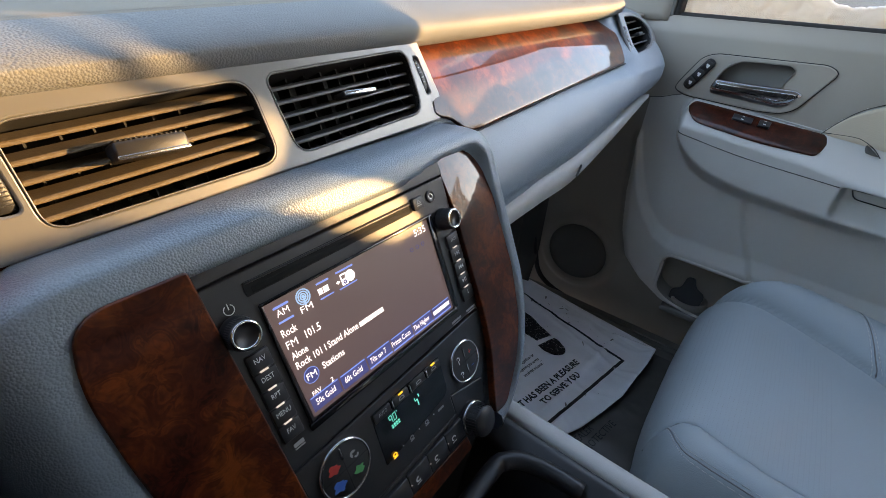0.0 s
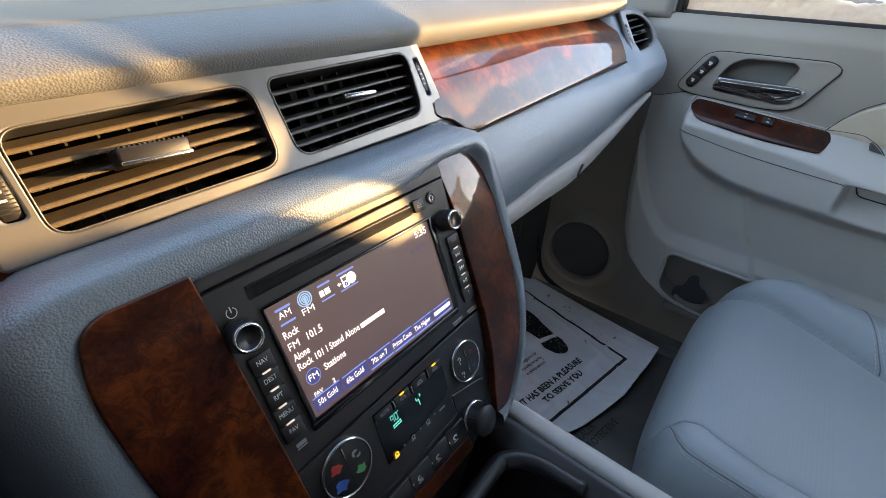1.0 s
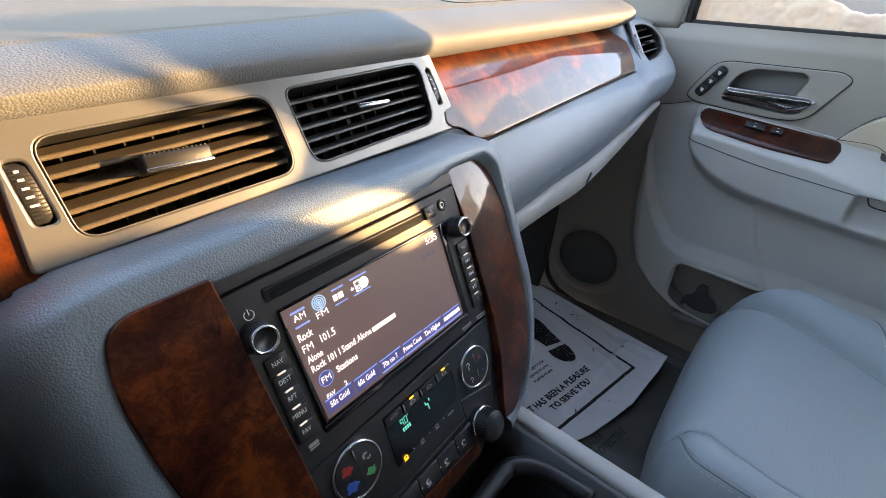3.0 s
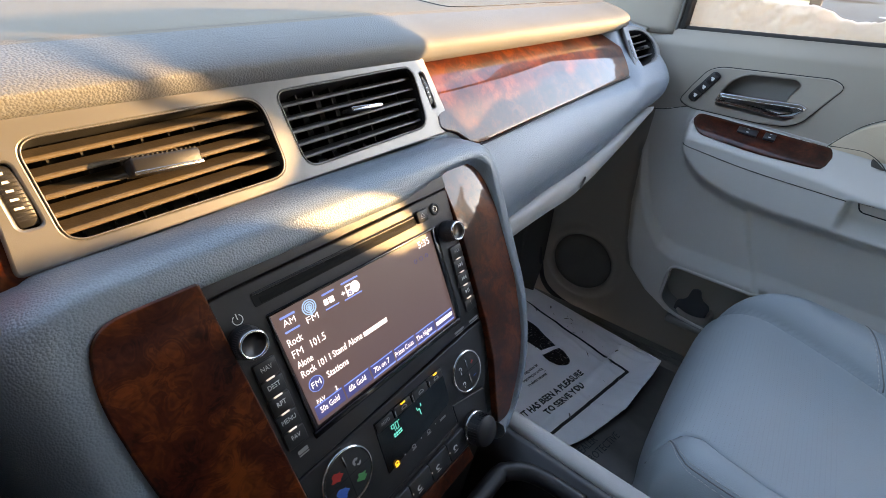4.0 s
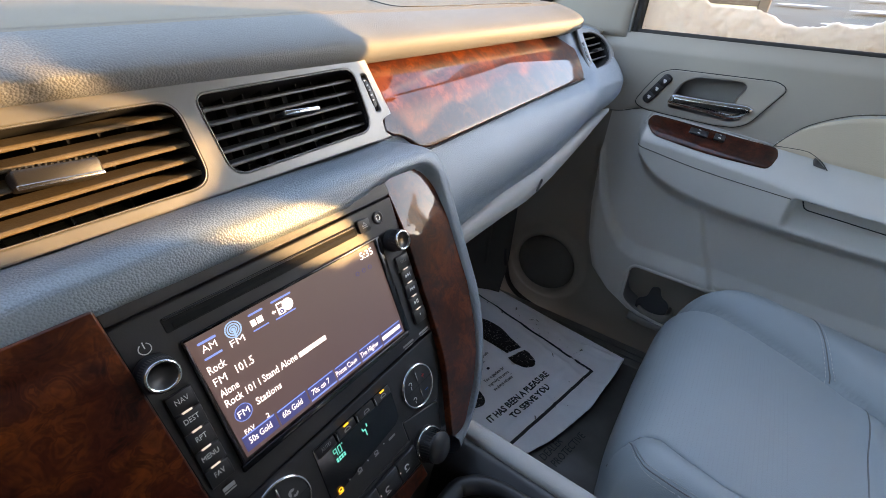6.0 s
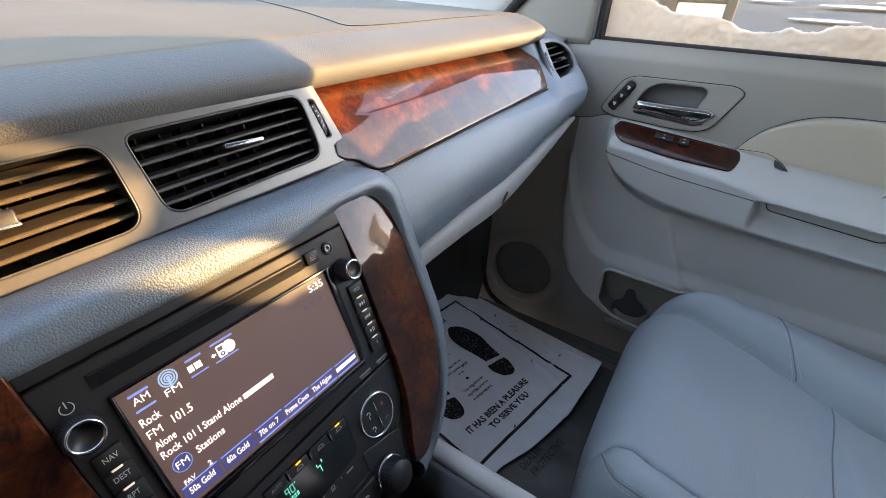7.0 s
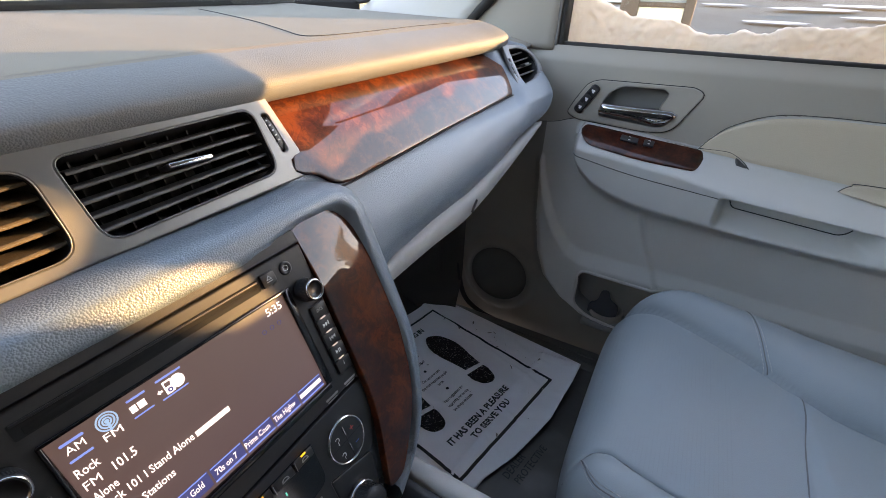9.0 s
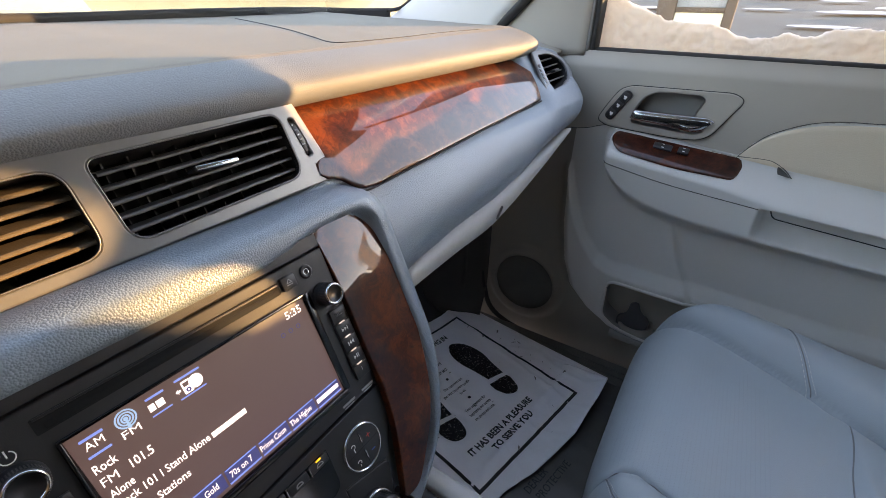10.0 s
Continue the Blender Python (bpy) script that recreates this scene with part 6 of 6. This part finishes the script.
def wrinkle(a, b):
    """Height of the crumpled sheet at its own coordinates."""
    z = 0.011 + 0.0045 * noise.noise((a * 9, b * 9, 3)) + 0.0022 * noise.noise((a * 24, b * 24, 8))
    z += 0.004 * math.exp(-((b - 0.018 - 0.03 * (a / 0.32)) / 0.006) ** 2) + 0.003 * math.exp(-((a - 0.285 - 0.1 * b) / 0.005) ** 2)
    z += 0.0018 * max(0.0, 1 - abs(noise.noise((a * 11 + 2, b * 7, 6))) * 7) + 0.0009 * max(0.0, 1 - abs(noise.noise((a * 17, b * 22, 11))) * 8)
    z += 0.030 * step(0.0, 0.06, -b) * step(0.05, 0.36, a)
    return z


def on_mat(a, b, lift=0.0):
    p = MO + MX * a + MY * b
    rise = 0.10 * max(0.0, p.y - 0.30) * 2
    return Vector((p.x, p.y, wrinkle(a, b) + lift + rise))


SHEET = [Vector(p) for p in ((-0.065, 0.40), (0.378, 0.395), (0.388, 0.352), (0.376, 0.165), (0.352, 0.06), (0.372, 0.006), (0.389, -0.036), (0.33, -0.046), (0.215, -0.057), (0.10, -0.044), (0.032, -0.028), (-0.02, -0.030), (-0.065, -0.02))]
film = thing("protective_film", (0.5, -0.2, 0.0), "dark clouded protective film over the carpet", "floor film")
fb = grid([[(x, y, 0.0015 + 0.002 * noise.noise((x * 20, y * 20, 1)) + 0.0015 * noise.noise((x * 70, y * 30, 5))) for y in steps(-0.5, 0.0, 60)] for x in steps(0.16, 0.735, 70)])
part("sheet", fb, FILM, film)
FILMINK = material("film_print", (0.008, 0.008, 0.008), 0.6, 0, 0.5, 300, 0, 0.3)
mf = Matrix((( MX.x, MY.x, 0, 0), (MX.y, MY.y, 0, 0), (0, 0, 1, 0.0065), (0, 0, 0, 1)))
for text, a, b in (("DEALER", 0.063, -0.059), ("PROTECTIVE", 0.069, -0.080)):
    p = MO + MX * a + MY * b
    mm = mf.copy()
    mm.translation = (p.x, p.y, 0.0055)
    part("lettering", words(text, 0.020, mm, 0.0001, 0, 0.86), FILMINK, film, smooth=False)

mat_ob = thing("paper_floor_mat", (0.5, 0.1, 0.0), "crumpled white printed paper floor mat with shoe prints", "floor mat")
rows = []
N = 90
for i in range(N + 1):
    a = -0.065 + (0.389 + 0.065) * min(max(i / N, 0.0005), 0.9995)
    cuts = [p.y + (q.y - p.y) * (a - p.x) / (q.x - p.x) for p, q in zip(SHEET, SHEET[1:] + SHEET[:1]) if (p.x - a) * (q.x - a) <= 0 and abs(p.x - q.x) > 1e-9]
    b0, b1 = min(cuts), max(cuts)
    rows.append([on_mat(a, b0 + (b1 - b0) * k / 90) for k in range(91)])
part("sheet", solid(grid(rows), 0.0005), PAPER, mat_ob)


def print_on(me, name, parent=mat_ob, mat=INK):
    """Lay a flat mesh made in the sheet's coordinates on the crumpled sheet."""
    b = bmesh.new()
    b.from_mesh(me)
    bmesh.ops.triangulate(b, faces=b.faces[:])
    for _ in range(5):
        long = [e for e in b.edges if e.calc_length() > 0.006]
        if long:
            bmesh.ops.subdivide_edges(b, edges=long, cuts=1)
            bmesh.ops.triangulate(b, faces=b.faces[:])
    for v in b.verts:
        v.co = on_mat(v.co.x, v.co.y, 0.0014)
    return part(name, b, mat, parent, smooth=False)


def flat(outlines):
    return plate(outlines, 0.00002, 0)


W = 0.0032
print_on(flat([[Vector(p) for p in ((-W, -W), (0.32 + W, -W), (0.32 + W, 0.36), (-W, 0.36))], [Vector(p) for p in ((W, W), (0.32 - W, W), (0.32 - W, 0.354), (W, 0.354))]]), "border")
print_on(words("IT HAS BEEN A PLEASURE", 0.0195, Matrix.Translation((0.041, 0.0535, 0)), 0.00002, 0, 0.875, bold=0.035), "lettering")
print_on(words("TO SERVE YOU", 0.0195, Matrix.Translation((0.085, 0.0305, 0)), 0.00002, 0, 0.90, bold=0.035), "lettering")
print_on(words("COMING IN", 0.0195, Matrix.Translation((0.162, 0.3170, 0)), 0.00002, 0, 0.80, bold=0.035), "lettering")
for text, a, b, size in (("TRIED TO KEEP", 0.112, 0.283, 0.0105), ("CARPETING CLEAN", 0.107, 0.262, 0.0105), ("WITH THIS PAPER MAT", 0.095, 0.241, 0.0105), ("Our customers are", 0.117, 0.199, 0.0105), ("the most important people", 0.102, 0.184, 0.0105), ("to us.", 0.137, 0.170, 0.0105), ("Your suggestions for", 0.110, 0.129, 0.0105), ("improving our service", 0.108, 0.115, 0.0105), ("are always welcome.", 0.108, 0.101, 0.0105)):
    print_on(words(text, size, Matrix.Translation((a, b, 0)), 0.00002, 0, 0.68, bold=0.02), "lettering")
for a, b in ((0.147, 0.222), (0.144, 0.153)):
    print_on(flat([[Vector((a + 0.0035 * math.cos(k * 0.524), b + 0.0035 * math.sin(k * 0.524))) for k in range(12)]]), "dot")


def shoe(a0, b0):
    sole = [(p.x + a0, p.y + b0) for p in spline([(-0.018, 0.008, 0), (-0.022, 0.05, 0), (-0.026, 0.09, 0), (-0.020, 0.125, 0), (0.0, 0.148, 0), (0.020, 0.138, 0), (0.034, 0.105, 0), (0.036, 0.07, 0), (0.026, 0.03, 0), (0.022, -0.001, 0)], 36)]
    print_on(flat([[Vector(p) for p in sole]]), "shoe_print", mat=SOLEINK)
    heel = [(p.x + a0, p.y + b0) for p in spline([(-0.026, -0.002, 0), (-0.028, -0.025, 0), (-0.020, -0.048, 0), (-0.002, -0.056, 0), (0.014, -0.048, 0), (0.022, -0.025, 0), (0.022, -0.011, 0)], 24)]
    print_on(flat([[Vector(p) for p in heel]]), "shoe_print", mat=SOLEINK)


shoe(0.230, 0.148)
shoe(0.062, 0.148)
# dirt scuffs
rng = random.Random(11)
GRIME = material("grime", (0.16, 0.15, 0.14), 0.9, 0, 0.9, 300, 0, 0.5, 60)
for k in range(46):
    a, b = (rng.uniform(0.32, 0.37), rng.uniform(0.04, 0.26)) if k < 22 else (rng.uniform(0.0, 0.32), rng.uniform(-0.03, 0.33))
    if not inside(a, b, SHEET):
        continue
    turn, l, n = rng.uniform(0, math.pi), 0.0012 + 0.0075 * rng.random() ** 3, 9
    w = l * rng.uniform(0.10, 0.5)
    ring = [Vector((l * math.cos(q * math.tau / n), w * math.sin(q * math.tau / n))) * rng.uniform(0.45, 1.1) for q in range(n)]
    print_on(flat([[Vector((a + p.x * math.cos(turn) - p.y * math.sin(turn), b + p.x * math.sin(turn) + p.y * math.cos(turn))) for p in ring]]), "scuff", mat=GRIME)

# ---- centre console ----
console = thing("centre_console", (0, -0.3, 0.2), "grey centre console with a dark open bin", "centre console")
side_rows = []
for y in steps(-0.02, -0.80, 30):
    zt = 0.318
    side_rows.append([(0.168, y, 0.0), (0.164, y, 0.20), (0.158, y, zt - 0.030), (0.152, y, zt - 0.008), (0.146, y, zt - 0.001), (0.140, y, zt + 0.001), (0.130, y, zt), (0.126, y, zt - 0.003), (0.125, y, zt - 0.02)])
part("side_panel", grid(side_rows), DOORSOFT, console, "pale grey grained side panel")
part("bin_rim", grid([[(0.1255, y, 0.314), (0.123, y, 0.3165), (0.116, y, 0.3160), (0.098, y, 0.309), (0.091, y, 0.300), (0.088, y, 0.25), (0.086, y, 0.16)] for y in steps(-0.02, -0.80, 20)]), BLACK, console, "dark rim of the bin")
part("bin_floor", cube((-0.25, -0.8, 0.14), (0.10, -0.02, 0.17), 0.004), DARK, console)
part("bin_front", grid([[(x, -0.052 + 0.02 * f, 0.345 - 0.19 * f) for f in steps(0, 1, 6)] for x in steps(-0.2, 0.12, 12)]), DARK, console)
part("bin_front_rim", tube(spline([(-0.12, -0.085, 0.314), (0.05, -0.083, 0.314), (0.082, -0.090, 0.314), (0.098, -0.115, 0.312), (0.102, -0.16, 0.311)], 24), 0.009, 8), BLACK, console)
part("far_side", cube((-0.30, -0.8, 0.0), (-0.25, -0.02, 0.318), 0.01), DOORSOFT, console)
